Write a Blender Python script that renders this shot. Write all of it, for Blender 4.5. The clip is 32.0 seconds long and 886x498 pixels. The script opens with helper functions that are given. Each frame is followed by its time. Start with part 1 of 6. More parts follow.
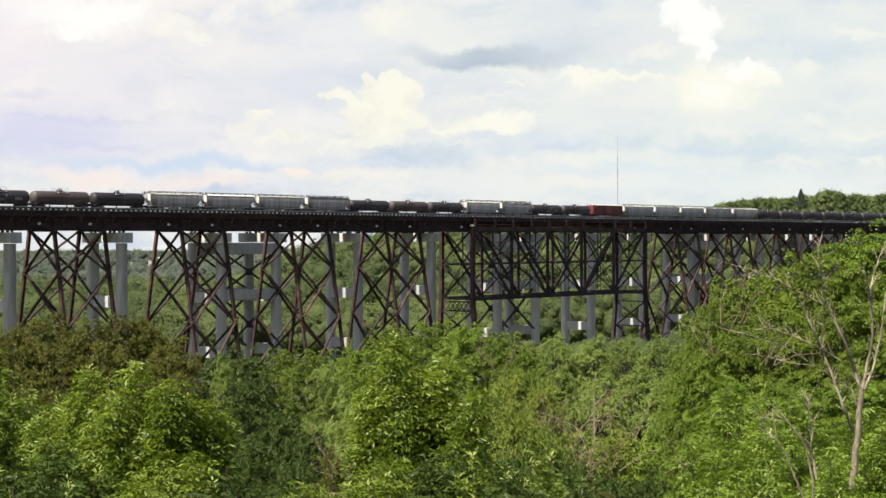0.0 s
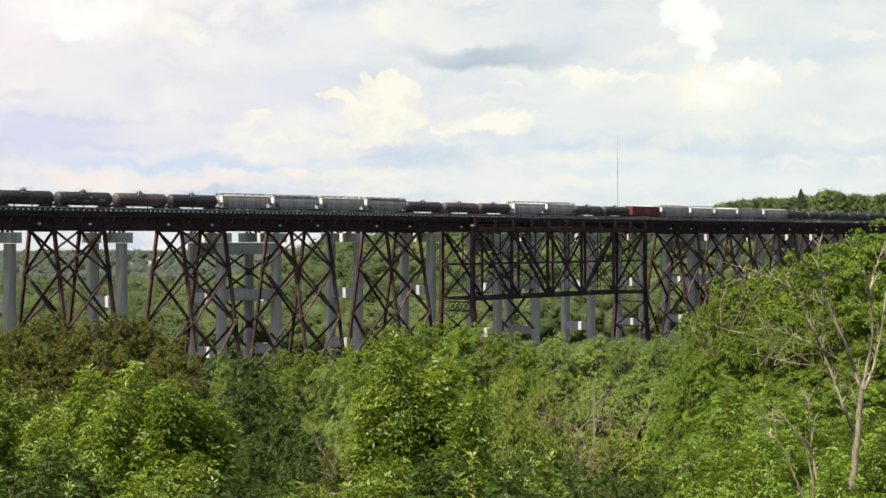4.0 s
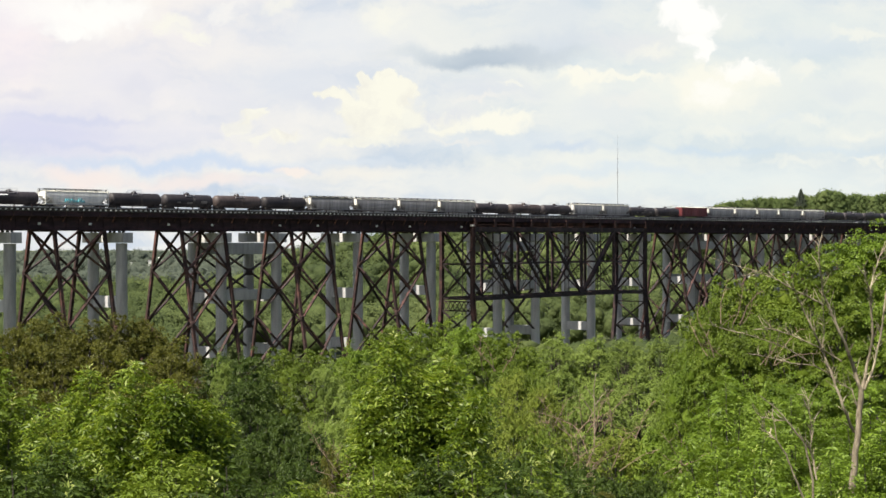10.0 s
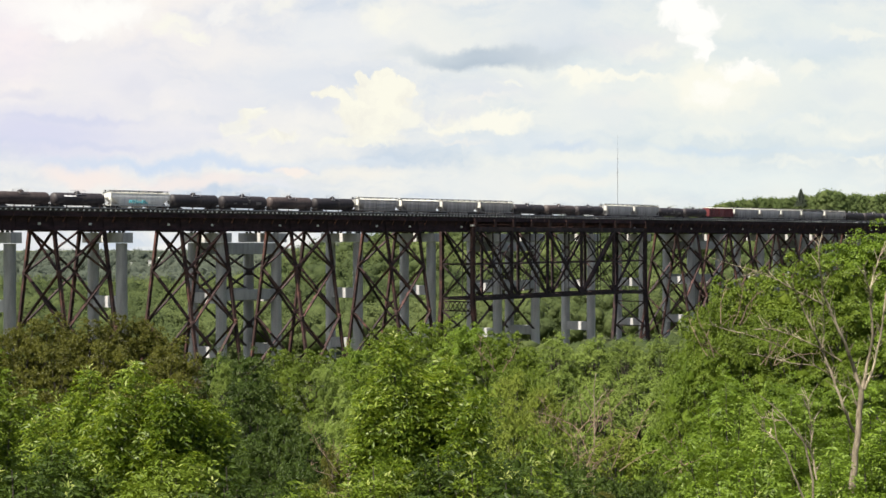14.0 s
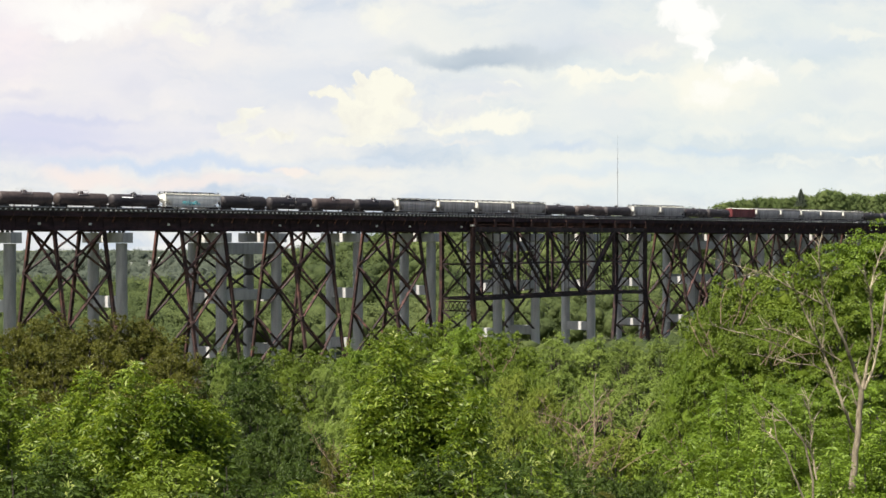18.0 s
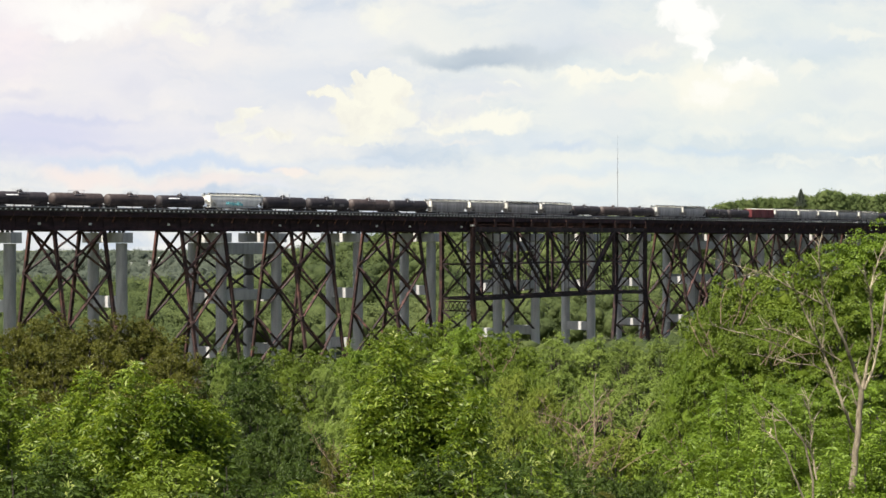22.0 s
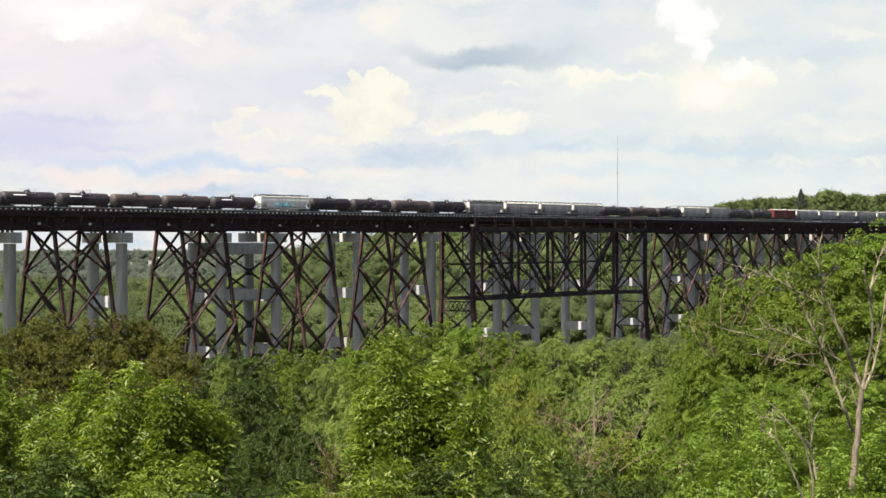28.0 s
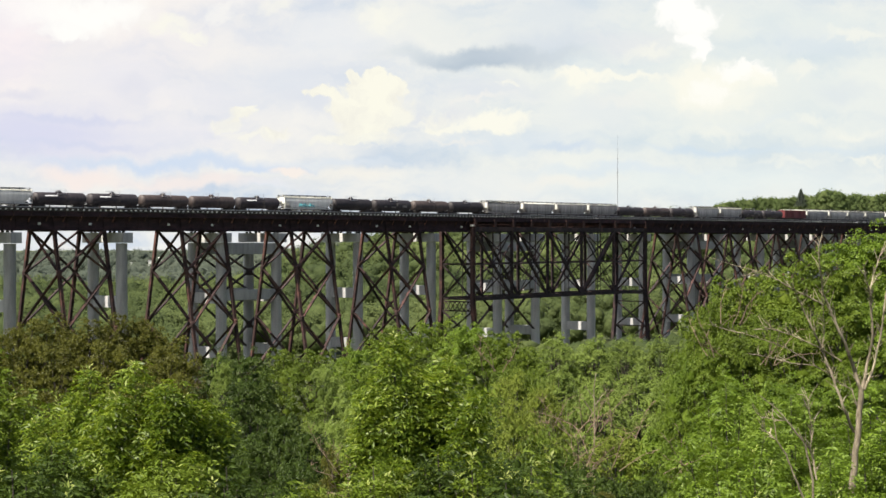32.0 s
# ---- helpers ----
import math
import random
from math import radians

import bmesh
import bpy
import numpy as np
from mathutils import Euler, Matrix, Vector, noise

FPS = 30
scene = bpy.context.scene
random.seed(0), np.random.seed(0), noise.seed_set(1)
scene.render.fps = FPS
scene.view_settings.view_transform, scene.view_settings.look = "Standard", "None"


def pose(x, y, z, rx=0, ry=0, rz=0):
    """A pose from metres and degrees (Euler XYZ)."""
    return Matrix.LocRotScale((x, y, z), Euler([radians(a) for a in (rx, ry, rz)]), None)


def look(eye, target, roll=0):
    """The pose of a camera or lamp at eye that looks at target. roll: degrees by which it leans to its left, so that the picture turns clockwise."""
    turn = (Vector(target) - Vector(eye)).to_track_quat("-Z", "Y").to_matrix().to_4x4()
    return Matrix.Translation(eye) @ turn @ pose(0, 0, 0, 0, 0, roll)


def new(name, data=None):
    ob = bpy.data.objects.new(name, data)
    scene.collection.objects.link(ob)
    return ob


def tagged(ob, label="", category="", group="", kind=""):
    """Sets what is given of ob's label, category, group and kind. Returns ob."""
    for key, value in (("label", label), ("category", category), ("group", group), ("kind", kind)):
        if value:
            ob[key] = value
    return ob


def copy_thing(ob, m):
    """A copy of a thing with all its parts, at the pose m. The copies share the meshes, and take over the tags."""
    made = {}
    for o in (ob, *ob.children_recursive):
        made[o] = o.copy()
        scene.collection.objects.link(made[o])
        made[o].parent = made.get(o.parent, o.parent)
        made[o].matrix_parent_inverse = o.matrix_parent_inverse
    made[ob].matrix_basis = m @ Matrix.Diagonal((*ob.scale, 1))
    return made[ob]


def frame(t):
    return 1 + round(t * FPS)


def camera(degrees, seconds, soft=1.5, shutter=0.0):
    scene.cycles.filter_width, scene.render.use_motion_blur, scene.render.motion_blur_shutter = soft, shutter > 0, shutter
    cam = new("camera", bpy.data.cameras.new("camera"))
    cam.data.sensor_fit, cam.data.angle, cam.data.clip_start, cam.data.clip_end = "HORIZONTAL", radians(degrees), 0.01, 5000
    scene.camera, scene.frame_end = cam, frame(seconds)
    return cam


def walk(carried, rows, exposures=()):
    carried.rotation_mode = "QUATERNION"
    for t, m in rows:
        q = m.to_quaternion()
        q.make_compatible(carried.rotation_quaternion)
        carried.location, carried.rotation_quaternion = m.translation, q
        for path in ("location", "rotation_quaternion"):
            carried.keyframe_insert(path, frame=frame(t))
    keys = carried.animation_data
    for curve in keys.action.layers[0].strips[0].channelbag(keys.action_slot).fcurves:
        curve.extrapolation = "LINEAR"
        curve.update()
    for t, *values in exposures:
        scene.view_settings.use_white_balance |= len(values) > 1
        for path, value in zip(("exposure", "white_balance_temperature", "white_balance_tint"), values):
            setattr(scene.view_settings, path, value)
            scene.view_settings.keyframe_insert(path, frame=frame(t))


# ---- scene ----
# The eye looks across a wooded river valley at two parallel railway bridges, 28.4 degrees wide.
EYE_Z = 45.0
FOCAL = 3100.0 / 1568.0          # picture widths
TILT = 0.388                     # degrees below the level
cam = camera(28.386, 32.0, soft=1.55)
walk(cam, [(0.0, pose(0, 0, EYE_Z, 90 - TILT, 0, 0)), (32.0, pose(0, 0, EYE_Z, 90 - TILT, 0, 0))])

# ---- light ----
SUN_AZ, SUN_EL = radians(-139), radians(58)     # azimuth from +y towards +x
sun_dir = Vector((math.sin(SUN_AZ) * math.cos(SUN_EL), math.cos(SUN_AZ) * math.cos(SUN_EL), math.sin(SUN_EL)))
world = bpy.data.worlds.new("world")
scene.world = world
world.use_nodes = True
wn = world.node_tree.nodes
sky = wn.new("ShaderNodeTexSky")
sky.sky_type, sky.sun_disc, sky.sun_elevation, sky.sun_rotation = "NISHITA", False, SUN_EL, SUN_AZ
sky.dust_density = 3.0
world.node_tree.links.new(sky.outputs[0], wn["Background"].inputs[0])
wn["Background"].inputs[1].default_value = 0.06
sun = new("sun", bpy.data.lights.new("sun", "SUN"))
sun.data.energy, sun.data.angle, sun.data.color = 4.8, radians(0.6), (1.0, 0.94, 0.82)
sun.matrix_world = look(sun_dir * 400, (0, 0, 0))
scene.view_settings.exposure = 1.2


# ---- materials ----
def nodes_of(name):
    m = bpy.data.materials.new(name)
    m.use_nodes = True
    nt = m.node_tree
    return m, nt, nt.nodes["Principled BSDF"]


def link(nt, a, b):
    nt.links.new(a, b)


def ramp(nt, fac, stops):
    r = nt.nodes.new("ShaderNodeValToRGB")
    el = r.color_ramp.elements
    while len(el) < len(stops):
        el.new(0.5)
    for e, (p, c) in zip(el, stops):
        e.position, e.color = p, (*c, 1)
    link(nt, fac, r.inputs[0])
    return r.outputs[0]


def noise_tex(nt, scale, detail=5, rough=0.6, vec=None):
    n = nt.nodes.new("ShaderNodeTexNoise")
    n.inputs["Scale"].default_value, n.inputs["Detail"].default_value, n.inputs["Roughness"].default_value = scale, detail, rough
    if vec is not None:
        link(nt, vec, n.inputs["Vector"])
    return n


def object_coords(nt, stretch=(1, 1, 1)):
    tc = nt.nodes.new("ShaderNodeTexCoord")
    mp = nt.nodes.new("ShaderNodeMapping")
    mp.inputs["Scale"].default_value = stretch
    link(nt, tc.outputs["Object"], mp.inputs[0])
    return mp.outputs[0]


def surface(name, dark, mid, light, scale=0.6, rough=0.7, metal=0.0, bump=0.15, stretch=(1, 1, 1), vary=0.15, fine=9.0, spec=0.5):
    """Two scales of variation, a fine relief and a change from piece to piece."""
    m, nt, p = nodes_of(name)
    co = object_coords(nt, stretch)
    big = noise_tex(nt, scale, 4, 0.6, co)
    small = noise_tex(nt, scale * fine, 6, 0.7, co)
    mix = nt.nodes.new("ShaderNodeMath")
    mix.operation = "MULTIPLY_ADD"
    link(nt, small.outputs[0], mix.inputs[0])
    mix.inputs[1].default_value = 0.45
    sub = nt.nodes.new("ShaderNodeMath")
    sub.operation = "MULTIPLY_ADD"
    link(nt, big.outputs[0], sub.inputs[0])
    sub.inputs[1].default_value, sub.inputs[2].default_value = 1.1, -0.28
    link(nt, sub.outputs[0], mix.inputs[2])
    col = ramp(nt, mix.outputs[0], [(0.25, dark), (0.5, mid), (0.78, light)])
    info = nt.nodes.new("ShaderNodeObjectInfo")
    mr = nt.nodes.new("ShaderNodeMapRange")
    link(nt, info.outputs["Random"], mr.inputs[0])
    mr.inputs[3].default_value, mr.inputs[4].default_value = 1 - vary, 1 + vary
    hsv = nt.nodes.new("ShaderNodeHueSaturation")
    link(nt, mr.outputs[0], hsv.inputs["Value"])
    link(nt, col, hsv.inputs["Color"])
    link(nt, hsv.outputs[0], p.inputs["Base Color"])
    p.inputs["Roughness"].default_value, p.inputs["Metallic"].default_value = rough, metal
    p.inputs["Specular IOR Level"].default_value = spec
    if bump:
        b = nt.nodes.new("ShaderNodeBump")
        b.inputs["Strength"].default_value, b.inputs["Distance"].default_value = bump, 0.05
        link(nt, small.outputs[0], b.inputs["Height"])
        link(nt, b.outputs[0], p.inputs["Normal"])
    return m


def leaf_material(name, dark, mid, light, translucent=0.35, rough=0.5, patch_scale=0.35, patch_gain=0.5, shine=0.16, spread=0.3):
    """Leaves: each one its own green, patches of the crown drier or fresher; light comes through them."""
    m, nt, p = nodes_of(name)
    geo = nt.nodes.new("ShaderNodeNewGeometry")
    co = object_coords(nt)
    patch = noise_tex(nt, patch_scale, 3, 0.6, co)
    mix = nt.nodes.new("ShaderNodeMath")
    mix.operation = "MULTIPLY_ADD"
    link(nt, geo.outputs["Random Per Island"], mix.inputs[0])
    mix.inputs[1].default_value = spread
    sc = nt.nodes.new("ShaderNodeMath")
    sc.operation = "MULTIPLY_ADD"
    link(nt, patch.outputs[0], sc.inputs[0])
    sc.inputs[1].default_value, sc.inputs[2].default_value = patch_gain, 0.5 - spread / 2 - patch_gain / 2
    link(nt, sc.outputs[0], mix.inputs[2])
    col = ramp(nt, mix.outputs[0], [(0.18, dark), (0.5, mid), (0.85, light)])
    info = nt.nodes.new("ShaderNodeObjectInfo")
    mr = nt.nodes.new("ShaderNodeMapRange")
    link(nt, info.outputs["Random"], mr.inputs[0])
    mr.inputs[3].default_value, mr.inputs[4].default_value = 0.86, 1.14
    hsv = nt.nodes.new("ShaderNodeHueSaturation")
    link(nt, mr.outputs[0], hsv.inputs["Value"])
    link(nt, col, hsv.inputs["Color"])
    link(nt, hsv.outputs[0], p.inputs["Base Color"])
    p.inputs["Roughness"].default_value = rough
    p.inputs["Specular IOR Level"].default_value = shine
    tr = nt.nodes.new("ShaderNodeBsdfTranslucent")
    gain = nt.nodes.new("ShaderNodeHueSaturation")
    gain.inputs["Hue"].default_value, gain.inputs["Saturation"].default_value, gain.inputs["Value"].default_value = 0.492, 1.05, 1.5
    link(nt, hsv.outputs[0], gain.inputs["Color"])
    link(nt, gain.outputs[0], tr.inputs["Color"])
    sh = nt.nodes.new("ShaderNodeMixShader")
    sh.inputs[0].default_value = translucent
    link(nt, p.outputs[0], sh.inputs[1])
    link(nt, tr.outputs[0], sh.inputs[2])
    link(nt, sh.outputs[0], nt.nodes["Material Output"].inputs["Surface"])
    return m


RUST = surface("rusted steel", (0.016, 0.011, 0.012), (0.036, 0.021, 0.020), (0.115, 0.053, 0.042), 0.35, 0.8, 0.0, 0.2, vary=0.35, spec=0.2)
# the next two steels are lightened and tinted a little in place of haze
DARK_STEEL = surface("dark painted steel", (0.017, 0.013, 0.014), (0.034, 0.024, 0.026), (0.080, 0.045, 0.041), 0.4, 0.8, 0.0, 0.15, vary=0.25, spec=0.2)
GIRDER_STEEL = surface("sooty girder steel", (0.017, 0.011, 0.014), (0.033, 0.020, 0.025), (0.066, 0.034, 0.039), 0.5, 0.85, 0.0, 0.15, stretch=(0.5, 0.5, 1.5), spec=0.12)
WEATHERING = surface("weathering steel", (0.018, 0.012, 0.011), (0.032, 0.02, 0.018), (0.055, 0.035, 0.03), 0.3, 0.8, 0.0, 0.1)
CONCRETE = surface("grey concrete", (0.25, 0.245, 0.245), (0.38, 0.37, 0.365), (0.49, 0.48, 0.47), 0.35, 0.85, 0.0, 0.25, stretch=(1.6, 1.6, 0.25), vary=0.1)
CURB = surface("grimy precast concrete", (0.16, 0.155, 0.155), (0.25, 0.245, 0.245), (0.36, 0.35, 0.35), 0.8, 0.85, 0.0, 0.2)
TIE = surface("creosoted timber", (0.022, 0.018, 0.018), (0.042, 0.034, 0.033), (0.09, 0.075, 0.070), 1.2, 0.9, 0.0, 0.3)
GRIME = surface("dried grey spillage", (0.07, 0.065, 0.06), (0.12, 0.11, 0.10), (0.18, 0.165, 0.15), 1.5, 0.8, 0.0, 0.0)
WALKWAY = surface("dull walkway grating", (0.10, 0.095, 0.09), (0.16, 0.15, 0.14), (0.22, 0.21, 0.20), 1.5, 0.7, 0.2, 0.1)
PALE_TIMBER = surface("pale timber", (0.32, 0.31, 0.30), (0.48, 0.47, 0.46), (0.62, 0.61, 0.60), 0.6, 0.85, 0.0, 0.1)
PALE = surface("galvanised steel", (0.5, 0.5, 0.5), (0.62, 0.61, 0.6), (0.72, 0.7, 0.68), 1.5, 0.5, 0.3, 0.1)
BLACK_TANK = surface("black tank paint", (0.010, 0.008, 0.010), (0.017, 0.014, 0.017), (0.045, 0.038, 0.038), 0.35, 0.62, 0.0, 0.06, stretch=(1, 1, 0.6), vary=0.25, spec=0.35)
BROWN_TANK = surface("grimy brown tank paint", (0.020, 0.014, 0.014), (0.037, 0.027, 0.026), (0.080, 0.062, 0.056), 0.35, 0.62, 0.0, 0.08, stretch=(1, 1, 0.6), vary=0.2, spec=0.35)
GREY_HOPPER = surface("dusty grey hopper paint", (0.13, 0.122, 0.115), (0.22, 0.21, 0.20), (0.33, 0.315, 0.30), 0.5, 0.6, 0.0, 0.08, stretch=(2.2, 1, 0.25), vary=0.12)
FADED_HOPPER = surface("faded blue-grey hopper paint", (0.13, 0.13, 0.13), (0.215, 0.213, 0.212), (0.31, 0.305, 0.295), 0.5, 0.6, 0.0, 0.08, stretch=(2.2, 1, 0.25), vary=0.2)
WHITE_HOPPER = surface("off-white hopper paint", (0.38, 0.375, 0.345), (0.52, 0.515, 0.48), (0.63, 0.62, 0.58), 0.5, 0.5, 0.0, 0.1, stretch=(2.2, 1, 0.25), vary=0.08)
RED_CAR = surface("oxide red paint", (0.06, 0.011, 0.013), (0.10, 0.016, 0.019), (0.15, 0.03, 0.03), 0.5, 0.6, 0.0, 0.1, stretch=(2.2, 1, 0.25))
ROOF_PAINT = surface("pale roof paint", (0.52, 0.51, 0.46), (0.64, 0.63, 0.57), (0.74, 0.73, 0.67), 1.2, 0.5, 0.0, 0.1)
TRUCK = surface("grimy cast steel", (0.012, 0.011, 0.011), (0.025, 0.022, 0.02), (0.05, 0.042, 0.038), 2.0, 0.8, 0.0, 0.2)
STENCIL = surface("white stencil paint", (0.6, 0.6, 0.6), (0.72, 0.72, 0.72), (0.8, 0.8, 0.8), 3.0, 0.6, 0.0, 0.0)
SPRAY = surface("teal spray paint", (0.02, 0.16, 0.20), (0.05, 0.28, 0.33), (0.15, 0.42, 0.46), 1.4, 0.6, 0.0, 0.0)
BARK = surface("grey-brown bark", (0.030, 0.024, 0.018), (0.062, 0.050, 0.040), (0.12, 0.10, 0.082), 3.0, 0.9, 0.0, 0.5, stretch=(1, 1, 0.25))
DEAD_WOOD = surface("bleached dead wood", (0.07, 0.055, 0.037), (0.19, 0.155, 0.105), (0.46, 0.39, 0.28), 5.0, 0.85, 0.0, 0.5, stretch=(1, 1, 0.25))
DRY_STEM = surface("dry pinkish-brown stems", (0.10, 0.062, 0.042), (0.21, 0.145, 0.10), (0.36, 0.27, 0.19), 3.0, 0.9, 0.0, 0.2, vary=0.3)
FOREST_FLOOR = surface("forest floor", (0.022, 0.028, 0.008), (0.042, 0.054, 0.013), (0.07, 0.085, 0.025), 0.05, 0.95, 0.0, 0.3)
SILO = surface("pale wall paint", (0.55, 0.55, 0.54), (0.66, 0.66, 0.64), (0.75, 0.75, 0.73), 0.4, 0.7, 0.0, 0.05)
LEAF_BRIGHT = leaf_material("fresh green leaves", (0.050, 0.080, 0.008), (0.100, 0.156, 0.014), (0.185, 0.255, 0.034), 0.28, 0.5, 0.5, 0.9, 0.2)
LEAF_NEAR = leaf_material("sunny spring-green leaves", (0.042, 0.068, 0.006), (0.086, 0.134, 0.011), (0.20, 0.25, 0.036), 0.42, 0.42, 0.9, 0.9, 0.22, 0.65)
LEAF_YOUNG = leaf_material("pale young leaves", (0.16, 0.20, 0.04), (0.25, 0.29, 0.07), (0.36, 0.38, 0.13), 0.35, 0.5, 0.9, 0.8, 0.25, 0.5)
LEAF_FINE = leaf_material("yellow-green fine leaves", (0.078, 0.104, 0.014), (0.138, 0.172, 0.025), (0.20, 0.235, 0.046), 0.24, 0.55, 0.3, 0.9)
LEAF_MID = leaf_material("summer green leaves", (0.042, 0.064, 0.007), (0.085, 0.125, 0.012), (0.145, 0.188, 0.026), 0.24, 0.5, 0.3, 0.9)
LEAF_OLIVE = leaf_material("olive brown-green leaves", (0.044, 0.046, 0.008), (0.074, 0.077, 0.012), (0.115, 0.114, 0.022))
# a real deep green, used as well to put shade into hollows
LEAF_DARK = leaf_material("deep green leaves, also for shaded hollows", (0.018, 0.032, 0.005), (0.037, 0.060, 0.009), (0.072, 0.104, 0.018), 0.22, 0.5, 0.4, 0.9)
LEAF_PALE = leaf_material("grey-green leaves", (0.076, 0.108, 0.020), (0.140, 0.190, 0.038), (0.205, 0.262, 0.062), 0.24, 0.5, 0.3, 0.9)
# the next two leaf colours have distance haze mixed in
LEAF_DISTANT = leaf_material("distant leaves with haze in the colour", (0.050, 0.063, 0.050), (0.070, 0.084, 0.064), (0.092, 0.107, 0.078), 0.25, 0.8, 0.006, 1.6, 0.1, 0.15)
LEAF_RIDGE = leaf_material("ridge leaves with haze in the colour", (0.078, 0.108, 0.040), (0.108, 0.144, 0.052), (0.145, 0.180, 0.068), 0.3, 0.8, 0.1, 1.4, 0.08, 0.2)
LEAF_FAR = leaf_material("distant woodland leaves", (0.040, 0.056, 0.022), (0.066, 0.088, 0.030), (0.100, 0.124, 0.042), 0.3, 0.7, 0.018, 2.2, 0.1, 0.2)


# ---- mesh helpers ----
def box(bm, x0, x1, y0, y1, z0, z1):
    v = [bm.verts.new(c) for c in ((x0, y0, z0), (x1, y0, z0), (x1, y1, z0), (x0, y1, z0), (x0, y0, z1), (x1, y0, z1), (x1, y1, z1), (x0, y1, z1))]
    for f in ((3, 2, 1, 0), (4, 5, 6, 7), (0, 1, 5, 4), (1, 2, 6, 5), (2, 3, 7, 6), (3, 0, 4, 7)):
        bm.faces.new([v[i] for i in f])


def beam(bm, a, b, w, h, side=None):
    """A square bar from a to b; w across, h along the normal."""
    a, b = Vector(a), Vector(b)
    d = (b - a).normalized()
    s = Vector(side) if side else (Vector((0, 0, 1)) if abs(d.z) < 0.95 else Vector((0, 1, 0)))
    u = d.cross(s).normalized() * w / 2
    n = u.cross(d).normalized() * h / 2
    v = [bm.verts.new(p + q) for p in (a, b) for q in (u + n, -u + n, -u - n, u - n)]
    for f in ((3, 2, 1, 0), (4, 5, 6, 7), (0, 1, 5, 4), (1, 2, 6, 5), (2, 3, 7, 6), (3, 0, 4, 7)):
        bm.faces.new([v[i] for i in f])


def tube(bm, points, radii, sides=8, cap=True):
    """A tapered round bar along points."""
    rings = []
    for i, (p, r) in enumerate(zip(points, radii)):
        p = Vector(p)
        d = (Vector(points[min(i + 1, len(points) - 1)]) - Vector(points[max(i - 1, 0)])).normalized()
        ref = Vector((1, 0, 0)) if abs(d.x) < 0.8 else Vector((0, 1, 0))
        u = d.cross(ref).normalized()
        w = d.cross(u)
        rings.append([bm.verts.new(p + (u * math.cos(k * math.tau / sides) + w * math.sin(k * math.tau / sides)) * r) for k in range(sides)])
    for a, b in zip(rings, rings[1:]):
        for k in range(sides):
            f = bm.faces.new((a[k], a[(k + 1) % sides], b[(k + 1) % sides], b[k]))
            f.smooth = True
    if cap:
        # end caps on corners of their own, so that the flank stays evenly round
        bm.faces.new([bm.verts.new(v.co) for v in rings[0][::-1]])
        bm.faces.new([bm.verts.new(v.co) for v in rings[-1]])


def part(name, bm, material, parent, label=""):
    me = bpy.data.meshes.new(name)
    bmesh.ops.recalc_face_normals(bm, faces=bm.faces)
    bm.to_mesh(me)
    bm.free()
    me.materials.append(material)
    ob = new(name, me)
    ob.parent = parent
    if label:
        tagged(ob, label)
    return ob


def share(name, src, parent, m=None):
    """Another part on the mesh of src."""
    ob = new(name, src.data)
    ob.parent = parent
    if m is not None:
        ob.matrix_basis = m
    return ob


def thing(name, m, label, category, group="", kind=""):
    ob = new(name)
    ob.matrix_basis = m
    return tagged(ob, label, category, group, kind)


# ---- plan ----
# Bridge space: x along the bridges, y away from the eye, origin on the old viaduct's far leg line.
BRIDGE = pose(-86.8, 367.86, 0, 0, 0, 53)
W_OLD = 7.7
GIRDER_Z = EYE_Z + 1.54          # underside of the old girders
TIE_Z = EYE_Z + 5.95             # top of the old deck
RAIL_Z = EYE_Z + 6.52            # rail on the concrete bridge
TRACK_Y = 25.8
TRUSS_Z = EYE_Z - 17.0           # lower chord of the main span


def on_bridge(s, y=0.0, z=0.0):
    return BRIDGE @ pose(s, y, z)


# the newer bridge draws slowly closer to the old one
RAIL_BRIDGE = pose(-87.88, 368.18, 0, 0, 0, 52)


def on_rail_bridge(s, y=0.0, z=0.0):
    return RAIL_BRIDGE @ pose(s, y, z)


def smooth(a, b, x):
    t = min(max((x - a) / (b - a), 0.0), 1.0)
    return t * t * (3 - 2 * t)


PROFILE = ((-400, 60), (-60, 47), (-6, 43.6), (4, 43.2), (14, 39.5), (25, 34), (60, 26), (120, 18), (250, 10), (380, 8), (760, 4), (1300, 3), (2600, 8), (4900, 10))
# height of the wooded ridge beyond the bridges, by bearing
RIDGE = ((-0.60, 8), (-0.16, 8), (-0.115, 11), (-0.07, 32), (0.0, 44), (0.147, 51), (0.22, 60), (0.27, 58), (0.6, 50))


def along(table, x):
    if x <= table[0][0]:
        return table[0][1]
    for (x0, z0), (x1, z1) in zip(table, table[1:]):
        if x <= x1:
            return z0 + (z1 - z0) * (x - x0) / (x1 - x0)
    return table[-1][1]


def ground_z(x, y):
    z = along(PROFILE, y)
    q = x / max(y, 1.0)
    # the ridge on which the bridges land, and the spur on which the dead tree stands
    up = smooth(640, 1150, y) * (1 - 0.6 * smooth(1300, 2200, y))
    z += max(0.0, along(RIDGE, q) - 8) * up
    z += 9 * smooth(0.10, 0.27, q) * smooth(30, 70, y) * (1 - smooth(90, 190, y))
    z += 1.6 * noise.noise((x * 0.012, y * 0.012, 0)) * smooth(20, 120, y)
    return z


